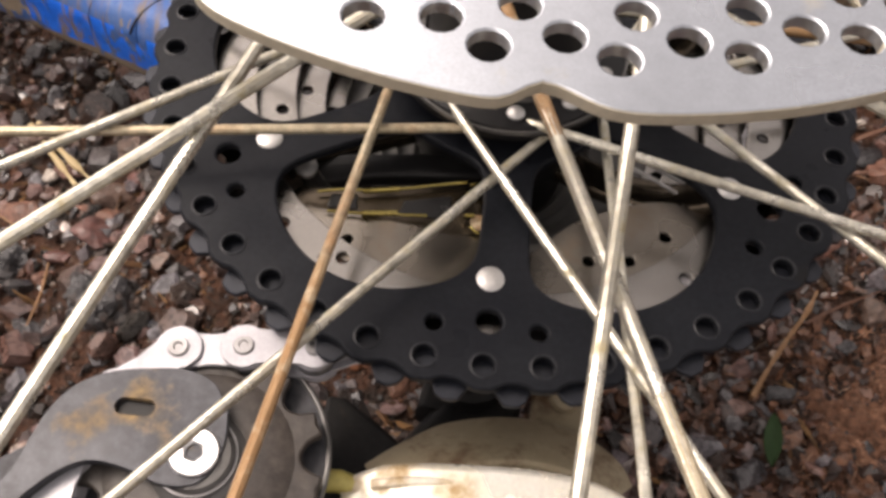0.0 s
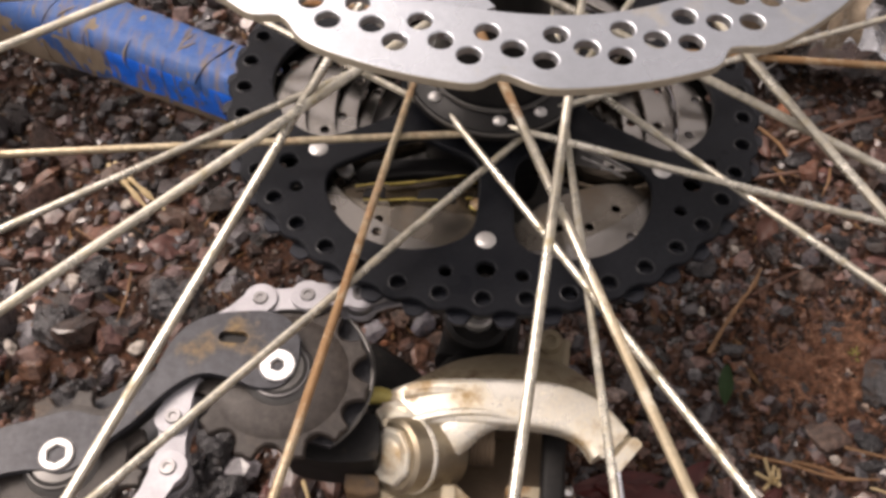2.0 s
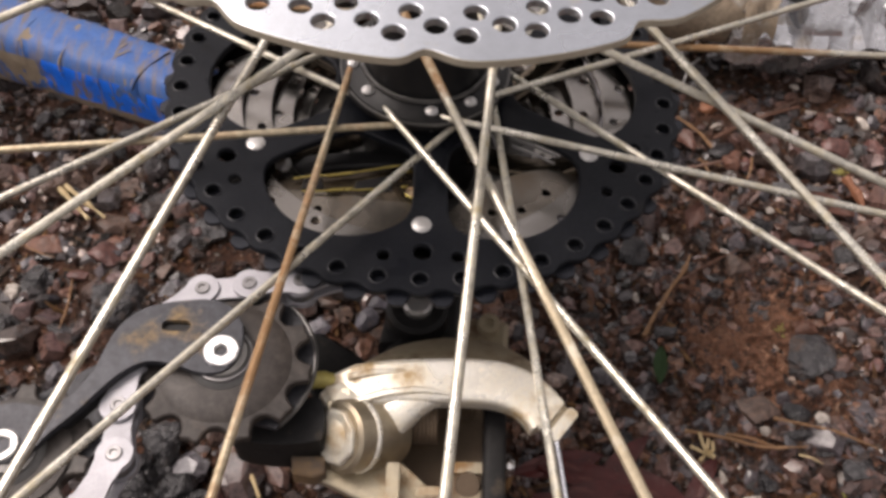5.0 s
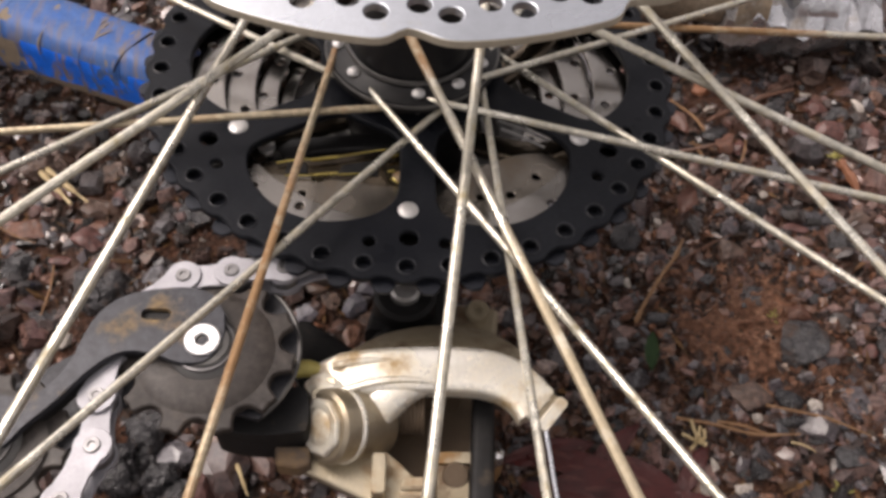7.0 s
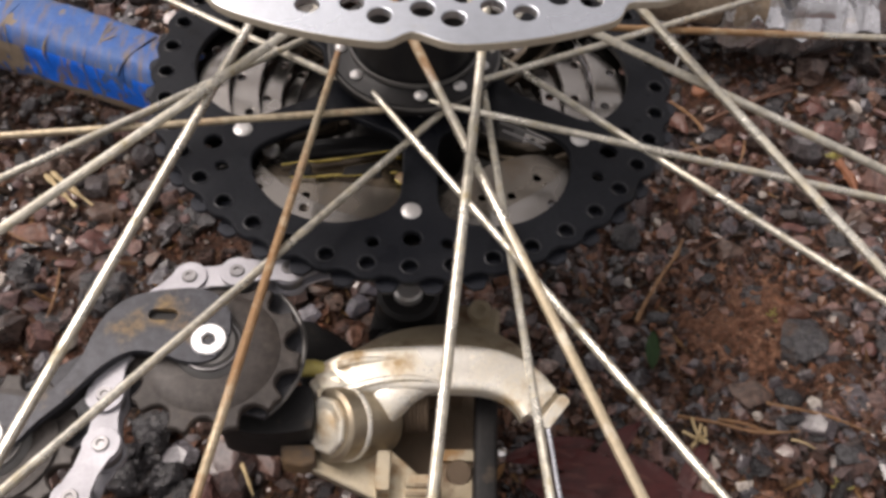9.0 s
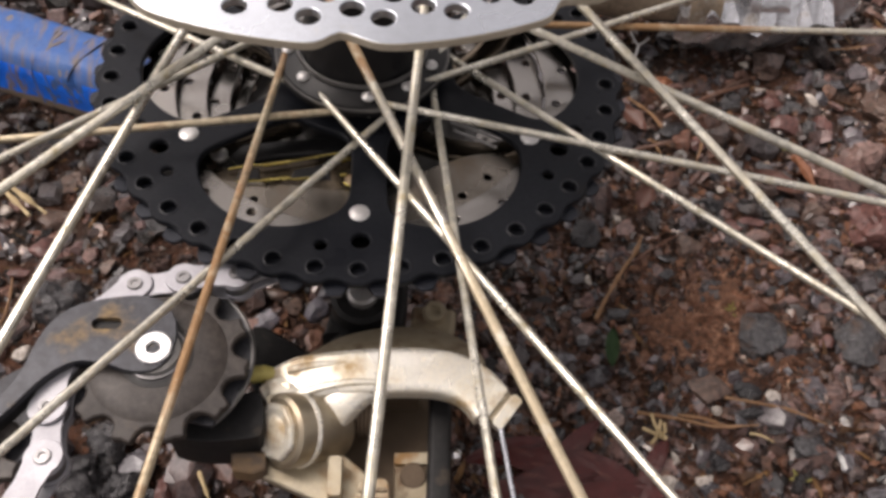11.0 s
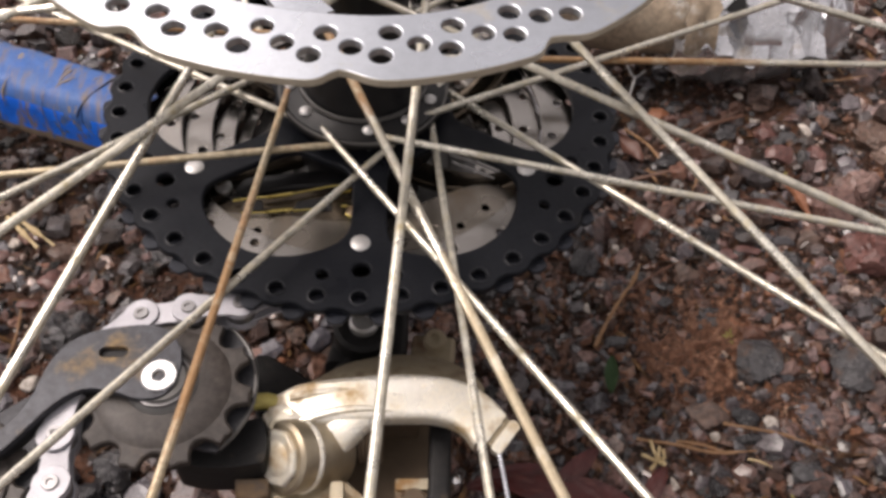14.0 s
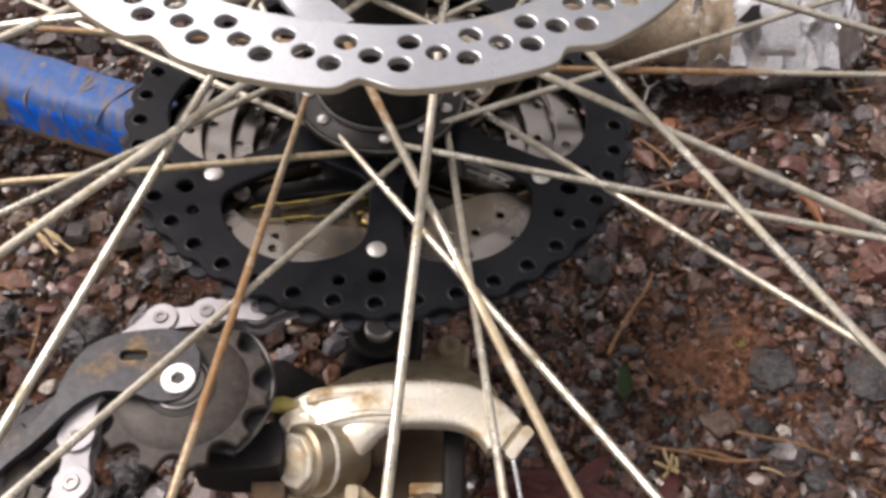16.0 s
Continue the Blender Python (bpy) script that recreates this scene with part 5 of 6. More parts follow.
for (cx, cy), name, tip, hole in (((0.0010, -0.0005), "upper_jockey_wheel", 0.0209, 0.0016), (LOW, "lower_jockey_wheel", 0.0178, 0.0021)):
    m = DER @ Matrix.Translation((cx, cy, 0)) @ pose(0, 0, 0, 0, 0, 26.2)
    pl = part(name, plate([pulley_outline(11, tip), circle(0, 0, 0.006, 24)], -0.0038, 0.0024, m), M_PULLEY, der, "worn grey toothed jockey wheel", bevel=0.0005)
    part("jockey_face", lathe([(0.0062, -0.0024), (0.0100, -0.0025), (0.0135, -0.0030), (tip - 0.0051, -0.0037), (tip - 0.0039, -0.0045), (tip - 0.0039, -0.0066), (0.0062, -0.0070)], 48, m, closed=True), M_PULLEY, pl, "raised face of the jockey wheel")
    part("bushing", lathe([(0.0035, 0.0006), (0.0058, 0.0002), (0.0066, -0.0010), (0.0078, -0.0016), (0.0086, -0.0030), (0.0060, -0.0034)], 40, m), M_DARKSTEEL, pl, "dark stepped bushing")
    part("bushing_ring", lathe([(0.0066, -0.0003), (0.0070, -0.0004), (0.0072, -0.0010), (0.0067, -0.0009)], 40, m, closed=True), M_PIN if tip > 0.02 else M_DARKSTEEL, pl, "worn steel ring")
    part("jockey_bolt", plate([circle(0, 0, 0.0042 if tip > 0.02 else 0.0038, 28), circle(0, 0, hole, 6, 0.3)], 0.0018, 0.0030, m), M_BOLT if tip > 0.02 else M_RIVET, pl, "bright steel socket bolt", bevel=0.0004)
    part("bolt_socket", lathe([(hole + 0.0003, 0.0004), (hole + 0.0003, -0.001)], 16, m), M_RUBBER if hole < 0.002 else M_DARKSTEEL, pl, "dark socket in the bolt")
# front cage arm: a bent plate from the upper bolt to the lower
arm_out = [(0.0046, 0.0080), (0.0012, 0.0128), (-0.0040, 0.0147), (-0.0100, 0.0143), (-0.0164, 0.0130), (-0.0213, 0.0103), (-0.0244, 0.0063), (-0.0264, 0.0002), (-0.0275, -0.0050), (-0.0308, -0.0114), (-0.0356, -0.0146), (-0.0431, -0.0139), (-0.0501, -0.0165),
           (-0.0600, -0.0205), (-0.0680, -0.0240), (-0.0690, -0.0330), (-0.0600, -0.0318), (-0.0520, -0.0290), (-0.0460, -0.0278), (-0.0410, -0.0282), (-0.0365, -0.0255), (-0.0335, -0.0210), (-0.0290, -0.0158), (-0.0223, -0.0068), (-0.0163, -0.0028), (-0.0094, -0.0034), (-0.0040, -0.0052), (0.0010, -0.0050), (0.0042, -0.0022), (0.0052, 0.0028)]
arm_s = [(p.x, p.y) for p in spline([(x, y, 0) for x, y in arm_out + arm_out[:1]], 4)][:-1]
slot = [(x, y) for x, y in arc(0.0015, 90, 270, 8, -0.0129, 0.0071)] + [(x, y) for x, y in arc(0.0015, -90, 90, 8, -0.0091, 0.0071)]
part("front_cage_plate", plate([arm_s, slot], 0.0010, 0.0020, DER @ Matrix.Translation((0.0003, -0.0009, 0))), M_CAGE_RUST, der, "dark grey cage arm with rusty slot", bevel=0.0009)
# Black strip builds the shadow along the arm's inner edge as a part.
part("cage_inner_shade", sweep([DER @ v for v in spline([(-0.0318, -0.0190, -0.0022), (-0.0282, -0.0145, -0.0022), (-0.0218, -0.0062, -0.0022), (-0.0160, -0.0022, -0.0022), (-0.0092, -0.0028, -0.0022)], 6)], rounded(0.0014, 0.0050, 0.0005, 2), ups=[(0, 0, 1)] * 25), M_RUBBER, der, "folded inner edge of the cage arm")
# Black plate in the slot stands for the shade inside it.
part("slot_shade", plate([rounded(0.0066, 0.0028, 0.0013, 4)], -0.0004, 0.0005, DER @ Matrix.Translation((-0.0107, 0.0062, 0))), M_RUBBER, der, "black dirt filling the slot")

# barrel knuckle, its axis along the frame's x
KN = Matrix.Translation((-0.0155, -0.0998, -0.0252)) @ Vector((0.72, 0.37, -0.585)).to_track_quat("Z", "Y").to_matrix().to_4x4()
part("knuckle", lathe([(0.0040, -0.0050), (0.0080, -0.0048), (0.0089, -0.0040), (0.0091, -0.0028), (0.0090, 0.0020), (0.0091, 0.0112), (0.0086, 0.0122), (0.0050, 0.0126)], 48, KN), M_BARREL, der, "grimy champagne alloy pivot barrel")
part("barrel_ring", lathe([(0.0088, 0.0002), (0.0093, 0.0004), (0.0095, 0.0010), (0.0093, 0.0016), (0.0088, 0.0018)], 48, KN, closed=True), M_BODY, der, "bright ring round the barrel")
part("knuckle_cap", plate([circle(0, 0, 0.0072, 8, 0.39)], -0.0044, 0.0018, KN), M_BODY, der, "octagonal pivot cap", bevel=0.0007)
part("pivot_pin", lathe([(0.0010, -0.0071), (0.0036, -0.0068), (0.0047, -0.0060), (0.0049, -0.004)], 24, KN), M_BODY, der, "polished pivot pin end")
# curved outer link: a broad champagne arch with a narrow front flange
ARCH = [(-0.0222, -0.0893, -0.0244), (-0.0165, -0.0883, -0.0232), (-0.0090, -0.0874, -0.0222), (-0.0010, -0.0870, -0.0216), (0.0060, -0.0867, -0.0214), (0.0135, -0.0867, -0.0213), (0.0205, -0.0873, -0.0213), (0.0262, -0.0892, -0.0215), (0.0303, -0.0925, -0.0218), (0.0330, -0.0965, -0.0222)]
line = spline(ARCH, 7)
n = len(line)
wid = [(0.98 + 0.06 * math.sin(math.pi * i / (n - 1))) * (0.68 + 0.32 * min(1.0, i / 9)) for i in range(n)]
part("outer_link", sweep(line, rounded(0.0114, 0.0066, 0.0017, 4), ups=[(0.0, -0.12, 1)] * n, scale=wid), M_BODY, der, "bright champagne alloy arch with worn mud", sharp=50)
flange = spline([(-0.0150, -0.0930, -0.0205), (-0.0075, -0.0913, -0.0190), (0.0005, -0.0905, -0.0184), (0.0080, -0.0913, -0.0183)], 6)
part("link_ridge", sweep(flange, rounded(0.0020, 0.0020, 0.0007, 2), ups=[(0, 0, 1)] * 19, scale=[1.0 - 0.75 * (i / 18) ** 4 for i in range(19)]), M_BODY, der, "thin raised ridge along the arch")
part("upper_ridge", sweep(spline([(-0.0175, -0.0868, -0.0194), (-0.0100, -0.0856, -0.0188), (-0.0020, -0.0850, -0.0184)], 6), rounded(0.0018, 0.0018, 0.0006, 2), ups=[(0, 0, 1)] * 13, scale=[1.0 - 0.6 * (i / 12) ** 3 for i in range(13)]), M_BODY, der, "second raised ridge on the arch")
part("link_shoulder", sweep(spline([(0.0090, -0.0887, -0.0220), (0.0030, -0.0893, -0.0224), (-0.0020, -0.0916, -0.0234), (-0.0055, -0.0952, -0.0250), (-0.0072, -0.0996, -0.0272)], 6), rounded(0.0100, 0.0080, 0.0034, 4), ups=[(0, -0.2, 1)] * 25, scale=[(0.62 + 0.40 * math.sin(math.pi * min(1.0, i / 16) / 2)) * (1.0 - 0.25 * max(0.0, (i - 16) / 8)) for i in range(25)]), M_BODY, der, "curved shoulder of the link", sharp=60)
part("opening_lip", sweep(spline([(0.0085, -0.0866, -0.0206), (0.0034, -0.0874, -0.0206), (0.0002, -0.0905, -0.0212), (-0.0018, -0.0946, -0.0226)], 6), rounded(0.0013, 0.0016, 0.0005, 2), ups=[(0, 0, 1)] * 19, scale=[(0.5 + 0.5 * min(1.0, i / 10)) * (1.0 - 0.6 * max(0.0, (i - 13) / 5)) for i in range(19)]), M_BARREL, der, "raised lip round the opening")
part("barrel_neck", sweep(spline([(-0.0195, -0.0885, -0.0250), (-0.0172, -0.0930, -0.0245), (-0.0135, -0.0975, -0.0240)], 6), rounded(0.0105, 0.0090, 0.0026, 3), ups=[(0, 0, 1)] * 13), M_BODY, der, "alloy neck over the barrel")
for x0, y0, w, h, a0 in ((-0.0188, -0.0905, 0.0050, 0.0020, 6), (-0.0206, -0.0940, 0.0022, 0.0030, 20)):
    part("casting_lug", plate([rounded(w, h, 0.0005, 2)], 0.0016, 0.0050, Matrix.Translation((x0, y0, -0.0220)) @ pose(0, 0, 0, 8, -12, a0)), M_BRACKET, der, "small rusty cast lug on the neck", bevel=0.0005)
part("yellow_tip", tube([(-0.0272, -0.0862, -0.0232), (-0.0266, -0.0861, -0.0230), (-0.0235, -0.0859, -0.0228), (-0.0206, -0.0866, -0.0228)], 0.0022, 12, scale=[0.7, 1, 1, 0.9]), M_TIP, der, "dirty yellow adjuster tip")
# clamp at the arch's end, with the cable
CL = Matrix.Translation((0.0347, -0.0958, -0.0222)) @ pose(0, 0, 0, 18, 10, -38)
for off in (-0.0022, 0.0022):
    part("cable_clamp", plate([rounded(0.0030, 0.0092, 0.0010, 3)], 0.0036, 0.0080, CL @ Matrix.Translation((off, 0, 0))), M_BODY, der, "bright cable clamp plate", bevel=0.0004)
part("clamp_core", plate([rounded(0.0066, 0.0080, 0.0015, 3)], 0.0028, 0.0075, CL), M_BODY_DULL, der, "dirty clamp body", bevel=0.0004)
part("cable", tube(spline([(0.0345, -0.0990, -0.0210), (0.0347, -0.1025, -0.0220), (0.0356, -0.1072, -0.0240), (0.0364, -0.1120, -0.0260), (0.0375, -0.1180, -0.0285), (0.0388, -0.1260, -0.0330)], 6), 0.0006, 8), M_CABLE, der, "frayed steel cable end")
# dull back plate behind the arch, cavity, spring and black inner link
part("inner_plate", sweep(spline([(-0.0184, -0.0820, -0.0332), (-0.0112, -0.0783, -0.0327), (-0.0030, -0.0747, -0.0323), (0.0050, -0.0725, -0.0321), (0.0120, -0.0719, -0.0321), (0.0200, -0.0729, -0.0322), (0.0262, -0.0755, -0.0324), (0.0305, -0.0800, -0.0327)], 6), rounded(0.0176, 0.0036, 0.0012, 3), ups=[(0, 0.65, 0.76)] * 43, scale=[0.55 + 0.45 * min(1.0, i / 12, (42 - i) / 12) for i in range(43)]), M_BODY_DULL, der, "muddy tan plate behind the arch")
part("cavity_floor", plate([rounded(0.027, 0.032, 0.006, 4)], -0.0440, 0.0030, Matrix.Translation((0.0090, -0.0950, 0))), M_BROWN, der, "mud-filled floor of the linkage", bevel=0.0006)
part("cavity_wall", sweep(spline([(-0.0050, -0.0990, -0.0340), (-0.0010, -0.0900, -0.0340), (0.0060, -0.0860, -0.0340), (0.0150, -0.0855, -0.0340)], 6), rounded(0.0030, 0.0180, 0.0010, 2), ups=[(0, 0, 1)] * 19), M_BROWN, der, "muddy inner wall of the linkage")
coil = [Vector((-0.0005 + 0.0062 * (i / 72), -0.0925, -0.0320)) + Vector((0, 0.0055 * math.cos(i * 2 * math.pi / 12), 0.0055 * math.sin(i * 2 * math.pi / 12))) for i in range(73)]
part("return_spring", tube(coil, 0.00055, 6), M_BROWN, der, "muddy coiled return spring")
part("inner_link", sweep(spline([(0.0212, -0.0850, -0.0350), (0.0208, -0.0930, -0.0345), (0.0203, -0.1016, -0.0340), (0.0196, -0.1150, -0.0335), (0.0190, -0.1280, -0.0330)], 5), rounded(0.0058, 0.0080, 0.0014, 3)), M_RUBBER, der, "black plastic inner link")
part("link_pin", lathe([(0.0004, 0.0012), (0.0014, 0.0008), (0.0016, -0.004)], 12, Matrix.Translation((0.0246, -0.1020, -0.0365))), M_BOLT, der, "small bright pin")
part("limit_block", plate([rounded(0.0090, 0.0135, 0.0012, 3)], -0.0365, 0.0110, Matrix.Translation((0.0136, -0.1085, 0))), M_BODY_DULL, der, "tan screw block", bevel=0.0004)
part("block_ledge", plate([rounded(0.0096, 0.0030, 0.0006, 3)], -0.0350, 0.0040, Matrix.Translation((0.0138, -0.1035, 0))), M_BRACKET, der, "rust-edged ledge of the screw block", bevel=0.0003)
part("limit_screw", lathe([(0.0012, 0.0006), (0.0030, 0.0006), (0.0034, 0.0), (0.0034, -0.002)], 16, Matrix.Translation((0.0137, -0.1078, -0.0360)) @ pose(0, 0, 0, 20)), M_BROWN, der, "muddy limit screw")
# lower bracket below the barrel
part("bracket", plate([[(-0.0307, -0.1035), (-0.0245, -0.1035), (-0.0034, -0.1040), (0.0050, -0.1118), (0.0120, -0.1200), (0.0060, -0.1300), (-0.0059, -0.1175), (-0.0226, -0.1098), (-0.0304, -0.1074)]], -0.0305, 0.0030), M_BRACKET, der, "dirty champagne bracket arm", bevel=0.0006)
part("bracket_end", plate([[(-0.0303, -0.1050), (-0.0220, -0.1048), (-0.0215, -0.1092), (-0.0245, -0.1104), (-0.0296, -0.1097)]], -0.0262, 0.0060), M_GRIME, der, "rusty brown bracket end", bevel=0.0006)
part("bracket_tab", plate([rounded(0.0034, 0.0100, 0.0008, 2)], -0.0245, 0.0080, Matrix.Translation((-0.0052, -0.1118, 0))), M_BRACKET, der, "upright bracket tab", bevel=0.0005)
part("spring_block", plate([rounded(0.0078, 0.0150, 0.0020, 3)], -0.0275, 0.0100, Matrix.Translation((0.0037, -0.1190, 0))), M_BRACKET, der, "ribbed tan block", bevel=0.0006)
for k in range(3):
    part("block_rib", plate([rounded(0.0070, 0.0010, 0.0003, 2)], -0.0268, 0.0012, Matrix.Translation((0.0037, -0.1145 - 0.0022 * k, 0))), M_BODY_DULL, der, "moulded rib", bevel=0.0002)
# hanger and dark body that reach under the cassette to the axle
part("derailleur_hanger", sweep(spline([(0.0, -0.002, -0.0560), (0.002, -0.025, -0.0570), (0.002, -0.045, -0.0560), (0.000, -0.062, -0.0500)], 6), rounded(0.023, 0.006, 0.002, 3)), M_RUBBER, der, "dark derailleur hanger")
part("hanger_bolt", lathe([(0.0010, 0.0006), (0.0036, 0.0004), (0.0043, -0.0004), (0.0043, -0.004)], 24, Matrix.Translation((0.0, -0.0508, -0.0395))), M_RIVET, der, "round silver bolt head under the sprocket")
part("hanger_boss", lathe([(0.0078, 0.0), (0.0092, -0.0010), (0.0096, -0.016)], 28, Matrix.Translation((0.0, -0.0505, -0.0420))), M_RUBBER, der, "black boss of the hanger")
part("mount_bolt", lathe([(0.0012, 0.0002), (0.0015, 0.0014), (0.0029, 0.0014), (0.0034, 0.0004), (0.0036, -0.014)], 20, Matrix.Translation((0.0209, -0.0568, -0.0410)) @ pose(0, 0, 0, 12)), M_BODY_DULL, der, "rusty mounting bolt")
part("mount_arm", sweep(spline([(0.0209, -0.0540, -0.0470), (0.0200, -0.0620, -0.0460), (0.0180, -0.0720, -0.0430), (0.0150, -0.0800, -0.0390)], 5), rounded(0.0130, 0.0060, 0.0018, 3), ups=[(0, 0, 1)] * 16), M_BODY_DULL, der, "muddy mounting arm")
part("dark_body", sweep(spline([(0.0020, -0.0600, -0.0540), (-0.0120, -0.0810, -0.0470), (-0.0230, -0.0910, -0.0400), (-0.0330, -0.0970, -0.0340)], 6), rounded(0.017, 0.012, 0.004, 3)), M_RUBBER, der, "black lower body of the derailleur")
part("hanger_web", plate([[(-0.0300, -0.0640), (-0.0262, -0.0642), (-0.0195, -0.0683), (-0.0105, -0.0750), (-0.0150, -0.0830), (-0.0272, -0.0850), (-0.0310, -0.0760)]], -0.0360, 0.0040), M_RUBBER, der, "black flat web of the body", bevel=0.0010)
part("straw_sliver", tube([(-0.0020, -0.0548, -0.0500), (0.0008, -0.0553, -0.0502), (0.0034, -0.0560, -0.0504)], 0.00045, 6), M_TIP, der, "thin yellow sliver stuck to the hanger")
# Plain black wedge that fills the space between jockey wheel and barrel.
part("cage_wedge", plate([[(p.x, p.y) for p in spline([(-0.0441, -0.1010, 0), (-0.0346, -0.0965, 0), (-0.0250, -0.0925, 0), (-0.0225, -0.0960, 0), (-0.0222, -0.1030, 0), (-0.0245, -0.1045, 0), (-0.0300, -0.1052, 0), (-0.0372, -0.1052, 0), (-0.0440, -0.1035, 0), (-0.0441, -0.1010, 0)], 4)][:-1]], -0.0190, 0.0140), M_RUBBER, der, "black pivot housing of the cage", bevel=0.0020)

# ---- blue-taped frame tube ----
frame_tube = thing("frame_tube", "mud-streaked frame tube wrapped in blue tape", "frame tube", (-0.13, 0.055, -0.06))
A, B = Vector((-0.0450, 0.0278, -0.0520)), Vector((-0.3400, 0.1530, -0.0640))
d = (B - A).normalized()


def lumpy(p, q, r, n, seg, amp, seed, flat=1.0, crease=0.0):
    """A tube of uneven roundness between two points."""
    bm = bmesh.new()
    ax = (q - p).normalized()
    u = ax.cross(Vector((0, 0, 1))).normalized()
    v = u.cross(ax)
    rings = []
    for i in range(n + 1):
        c = p.lerp(q, i / n)
        line = []
        for j in range(seg):
            a = 2 * math.pi * j / seg
            o = u * math.cos(a) + v * math.sin(a) * flat
            k = r[0] + (r[1] - r[0]) * i / n if isinstance(r, tuple) else r
            f = k + amp * noise.noise((c * 60) + o * 1.5 + Vector((seed, 0, 0))) + 0.4 * amp * noise.noise((c * 200) + o * 4)
            f -= crease * (abs(noise.noise(c * 32 + o * 1.0 + Vector((0, seed, 0)))) - 0.2) + 0.3 * crease * abs(noise.noise(c * 90 + o * 2.2))
            line.append(bm.verts.new(c + o * f))
        rings.append(line)
    for a, b in zip(rings, rings[1:]):
        for j in range(seg):
            bm.faces.new((a[j - 1], a[j], b[j], b[j - 1]))
    bm.faces.new(rings[0])
    bm.faces.new(rings[-1][::-1])
    return bm


part("tube", lumpy(A, B, 0.0112, 12, 28, 0.0, 1), M_HUB, frame_tube, "black frame tube")
# overlapping turns of tape, each with slanted ends
u0 = d.cross(Vector((0, 0, 1))).normalized()
v0 = u0.cross(d)
TURNS = ((0.034, 0.060, 0.0133, 0.10), (0.055, 0.078, 0.0134, 0.22), (0.073, 0.092, 0.0137, -0.12), (0.088, 0.112, 0.0139, 0.25), (0.107, 0.134, 0.0144, 0.15), (0.128, 0.168, 0.0150, -0.2), (0.160, 0.225, 0.0156, 0.2), (0.215, 0.300, 0.0156, 0.1))
for k, (s0, s1, r, lean) in enumerate(TURNS):
    bm = lumpy(A + d * s0, A + d * s1, (r, r + 0.0003), 36, 72, 0.0007, 2 + k)
    for v in bm.verts:
        w = v.co - A
        s = w.dot(d)
        o = w - d * s
        a = math.atan2(o.dot(v0), o.dot(u0))
        # four flattened sides with rounded corners
        v.co += o * ((abs(math.cos(a)) ** 3.2 + abs(math.sin(a)) ** 3.2) ** (-1 / 3.2) - 1.06)
        v.co += d * lean * 0.6 * w.dot(v0)
    turn = part("tape_turn", bm, M_BLUE, frame_tube, "scuffed muddy blue tape")
    turn.data.materials.append(M_BLUE_CLEAN)
    turn.data.materials.append(M_MUD)
    base_at = BASE[frame_tube.name]
    for poly in turn.data.polygons:
        w = poly.center + base_at - A
        s, up, out = w.dot(d), w.dot(v0) / r, w.dot(u0) / r
        grain = noise.noise(Vector((s * 95, up * 1.2, out * 1.2))) + 0.6 * noise.noise(Vector((s * 320, up * 3.0, out * 3.0)))
        side = out < -0.45 and -0.35 < up < 0.60
        if side and s < 0.098 and grain > -0.42:
            poly.material_index = 1
        elif (up < 0.0 and (s > 0.085 or up < -0.3) and grain > -0.45) or grain > 0.66 or (out < -0.5 and up < 0.5 and s > 0.10 and grain > -0.1):
            poly.material_index = 2
# thin slanting streaks of mud and one lifted fold
RS = random.Random(31)
for k in range(26):
    s0, a0, span, lean = RS.uniform(0.038, 0.190), RS.uniform(65, 165), RS.uniform(20, 60), RS.uniform(-0.5, 0.3)
    r = 0.0135 + 0.016 * max(0.0, s0 - 0.06) * 1.2
    loop = []
    for i in range(19):
        a = radians(a0 + span * (i / 18 - 0.5))
        box = (abs(math.cos(a)) ** 3.2 + abs(math.sin(a)) ** 3.2) ** (-1 / 3.2) - 0.06
        loop.append(A + d * (s0 + lean * 0.012 * (i / 18 - 0.5) + 0.0006 * math.sin(5 * a + k)) + (u0 * math.cos(a) + v0 * math.sin(a)) * (r * box + 0.0001))
    part("mud_streak", sweep(loop, rounded(0.0008, 0.0003, 0.0001, 2), ups=[(p - A) - d * (p - A).dot(d) for p in loop], scale=[(0.3 + 1.5 * abs(noise.noise(p * 170))) * math.sin(math.pi * (i + 1) / 20) for i, p in enumerate(loop)]), M_MUD, frame_tube, "thin streak of dried mud")
loop = []
for i in range(25):
    a = radians(62 + 84 * i / 24)
    box = (abs(math.cos(a)) ** 3.2 + abs(math.sin(a)) ** 3.2) ** (-1 / 3.2) - 0.06
    loop.append(A + d * (0.0555 + 0.0045 * (i / 24 - 0.5)) + (u0 * math.cos(a) + v0 * math.sin(a)) * (0.0135 * box + 0.0004))
part("tape_fold", sweep(loop, rounded(0.0006, 0.0005, 0.0002, 2), ups=[(p - A) - d * (p - A).dot(d) for p in loop]), M_HUB, frame_tube, "dark lifted edge of the tape")
part("dropout", sweep(spline([A - d * 0.045, A - d * 0.01, A + d * 0.02], 5), rounded(0.022, 0.007, 0.002, 3)), M_RUBBER, frame_tube, "dark dropout at the axle")

# ---- silver-taped tube ----
silver = thing("taped_tube", "tube end wrapped in crumpled silver and tan tape", "frame tube", (0.15, 0.112, -0.075))
P, Q = Vector((0.070, 0.112, -0.052)), Vector((0.206, 0.111, -0.0560))
part("tan_wrap", lumpy(P - Vector((0.05, -0.01, -0.004)), P.lerp(Q, 0.52), (0.0165, 0.0190), 60, 44, 0.0010, 5, 0.92, 0.0030), M_TAN, silver, "dirty tan tape wrap")


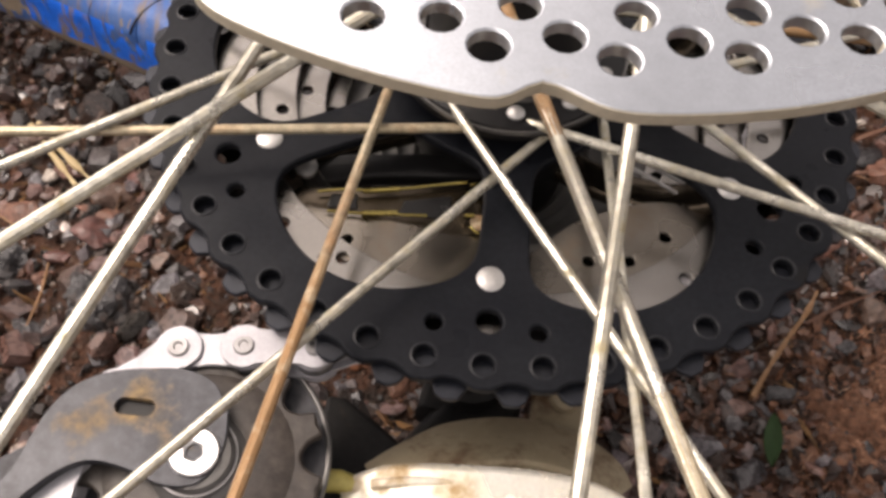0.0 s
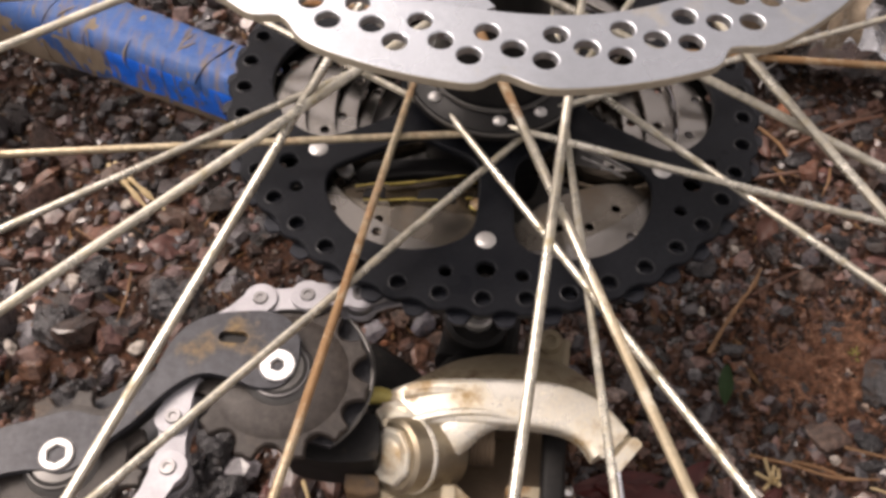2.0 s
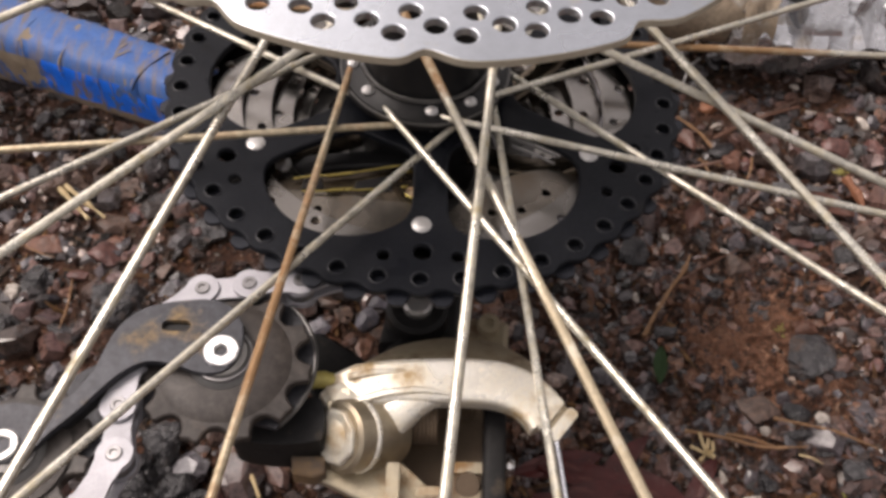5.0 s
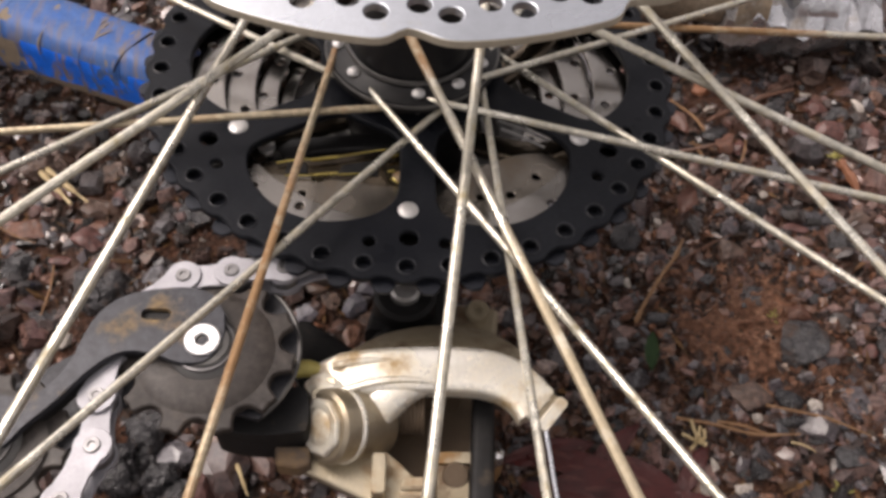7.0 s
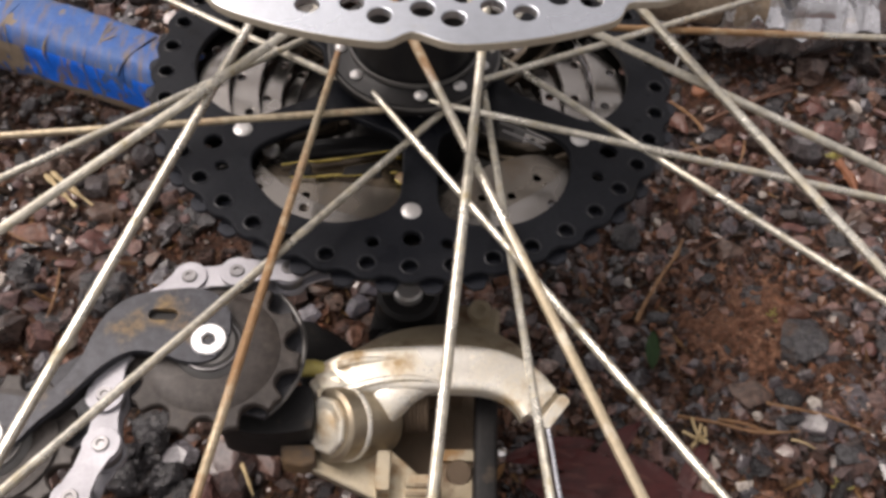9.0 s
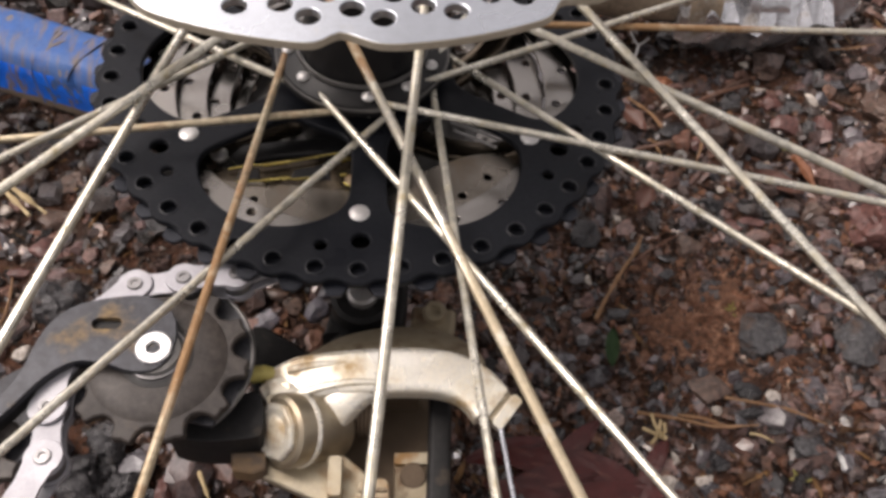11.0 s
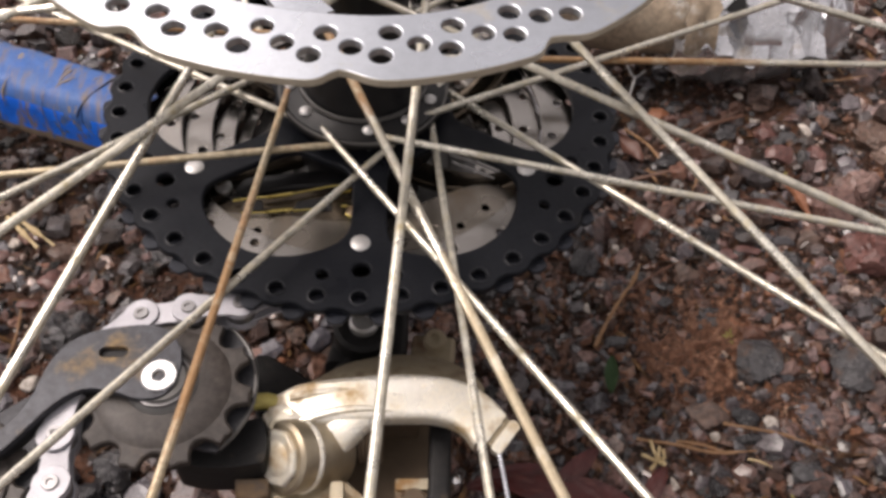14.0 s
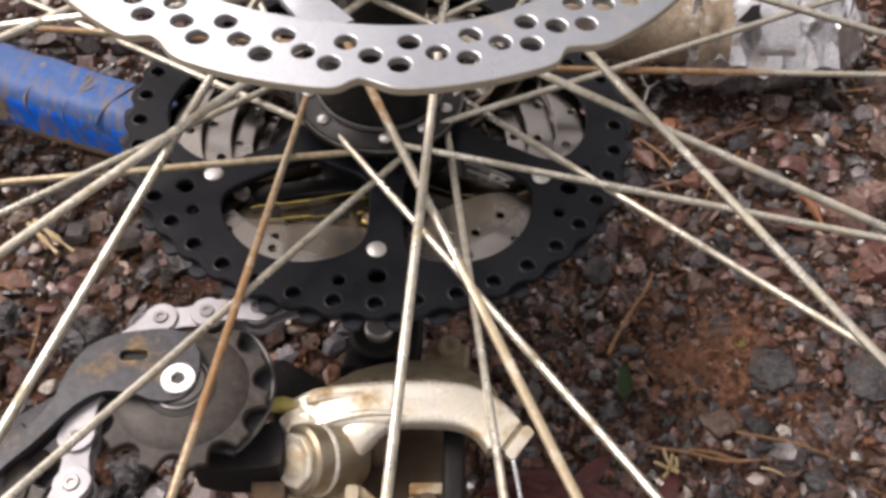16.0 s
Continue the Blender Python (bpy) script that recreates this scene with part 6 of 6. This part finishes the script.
def crumple(p, q, radii, n, seg, seed, amp, sag):
    """A creased wrap of flat facets; sag pulls the underside down along its length."""
    rng, bm = random.Random(seed), bmesh.new()
    ax = (q - p).normalized()
    u = ax.cross(Vector((0, 0, 1))).normalized()
    v = u.cross(ax)
    rings = []
    for i in range(n + 1):
        t = i / n
        k = min(len(radii) - 2, int(t * (len(radii) - 1)))
        f = t * (len(radii) - 1) - k
        r = radii[k] * (1 - f) + radii[k + 1] * f
        line = []
        for j in range(seg):
            a = 2 * math.pi * (j + rng.uniform(-0.32, 0.32)) / seg
            o = u * math.cos(a) + v * math.sin(a)
            rr = min(1.13 * r, 0.83 * r / max(0.2, math.cos(a - 0.75))) + rng.uniform(-amp, amp)
            low = max(0.0, -math.sin(a)) ** 2 * sag * math.sin(math.pi * min(1, t * 1.15)) if t < 0.87 else 0.0
            line.append(bm.verts.new(p.lerp(q, t) + ax * rng.uniform(-0.3, 0.3) * (q - p).length / n + o * rr - Vector((0, 0, low))))
        rings.append(line)
    for x, y in zip(rings, rings[1:]):
        for j in range(seg):
            if rng.random() < 0.5:
                bm.faces.new((x[j - 1], x[j], y[j]))
                bm.faces.new((x[j - 1], y[j], y[j - 1]))
            else:
                bm.faces.new((x[j - 1], x[j], y[j - 1]))
                bm.faces.new((x[j], y[j], y[j - 1]))
    bm.faces.new(rings[0])
    bm.faces.new(rings[-1][::-1])
    # creases: the facets are divided and bowed a little
    bmesh.ops.triangulate(bm, faces=[x for x in bm.faces if len(x.verts) > 4])
    bmesh.ops.subdivide_edges(bm, edges=bm.edges[:], cuts=3, use_grid_fill=True)
    for x in bm.verts:
        x.co += Vector((noise.noise(x.co * 150), noise.noise(x.co * 150 + Vector((9, 0, 0))), noise.noise(x.co * 150 + Vector((0, 9, 0))))) * 0.0012
    return bm


part("foil_wrap", crumple(P.lerp(Q, 0.40), P.lerp(Q, 0.86), (0.0195, 0.0212, 0.0222, 0.0205), 10, 13, 6, 0.0030, 0.0065), M_FOIL, silver, "crumpled silver tape wrap", sharp=22)
part("foil_end", crumple(P.lerp(Q, 0.80), Q, (0.0205, 0.0190, 0.0120, 0.0060), 6, 11, 9, 0.0028, 0.0), M_FOIL, silver, "folded silver tape end", sharp=22)
for k, (t, w, a0) in enumerate(((0.47, 0.013, 60), (0.66, 0.016, 75))):
    c = P.lerp(Q, t)
    bm = bmesh.new()
    gr = []
    for i in range(9):
        line = []
        for j in range(13):
            a = radians(a0 - 60 + 10 * j)
            rr = 0.0236 + 0.0022 * noise.noise(Vector((i * 0.25, j * 0.22, k)))
            line.append(bm.verts.new(c + Vector(((i / 8 - 0.5) * w + 0.003 * noise.noise(Vector((j * 0.7, k, 2))), -rr * math.cos(a), rr * 0.92 * math.sin(a)))))
        gr.append(line)
    for a, b in zip(gr, gr[1:]):
        for j in range(12):
            bm.faces.new((a[j], a[j + 1], b[j + 1], b[j]))
    got = bmesh.ops.extrude_face_region(bm, geom=bm.faces[:])
    bmesh.ops.translate(bm, verts=[v for v in got["geom"] if isinstance(v, bmesh.types.BMVert)], vec=(0, 0, -0.0006))
    part("tape_patch", bm, M_FOIL if k else M_TAN, silver, "creased tape patch", sharp=50)
for pts in ([(0.1100, 0.1012, -0.0705), (0.1111, 0.0977, -0.072), (0.1132, 0.0949, -0.073), (0.1179, 0.0979, -0.072)], [(0.1132, 0.0949, -0.073), (0.1118, 0.0914, -0.075), (0.1101, 0.0868, -0.0765)]):
    part("torn_shred", tube(spline(pts, 5), 0.00045, 6), M_RIVET, silver, "thin pale torn shred of tape")
# Black plate on the wrap stands for the unlit inside of a tear.
torn = plate([[(-0.0048, -0.0014), (-0.0010, 0.0022), (0.0010, 0.0048), (0.0046, 0.0054), (0.0040, -0.0010), (0.0022, -0.0034), (-0.0008, -0.0020)]], 0.0, 0.0012, Matrix.Translation((0.1455, 0.0945, -0.0352)) @ pose(0, 0, 0, 38, 0, 0))
part("torn_gap_plate", torn, M_RUBBER, silver, "dark torn gap in the tape")
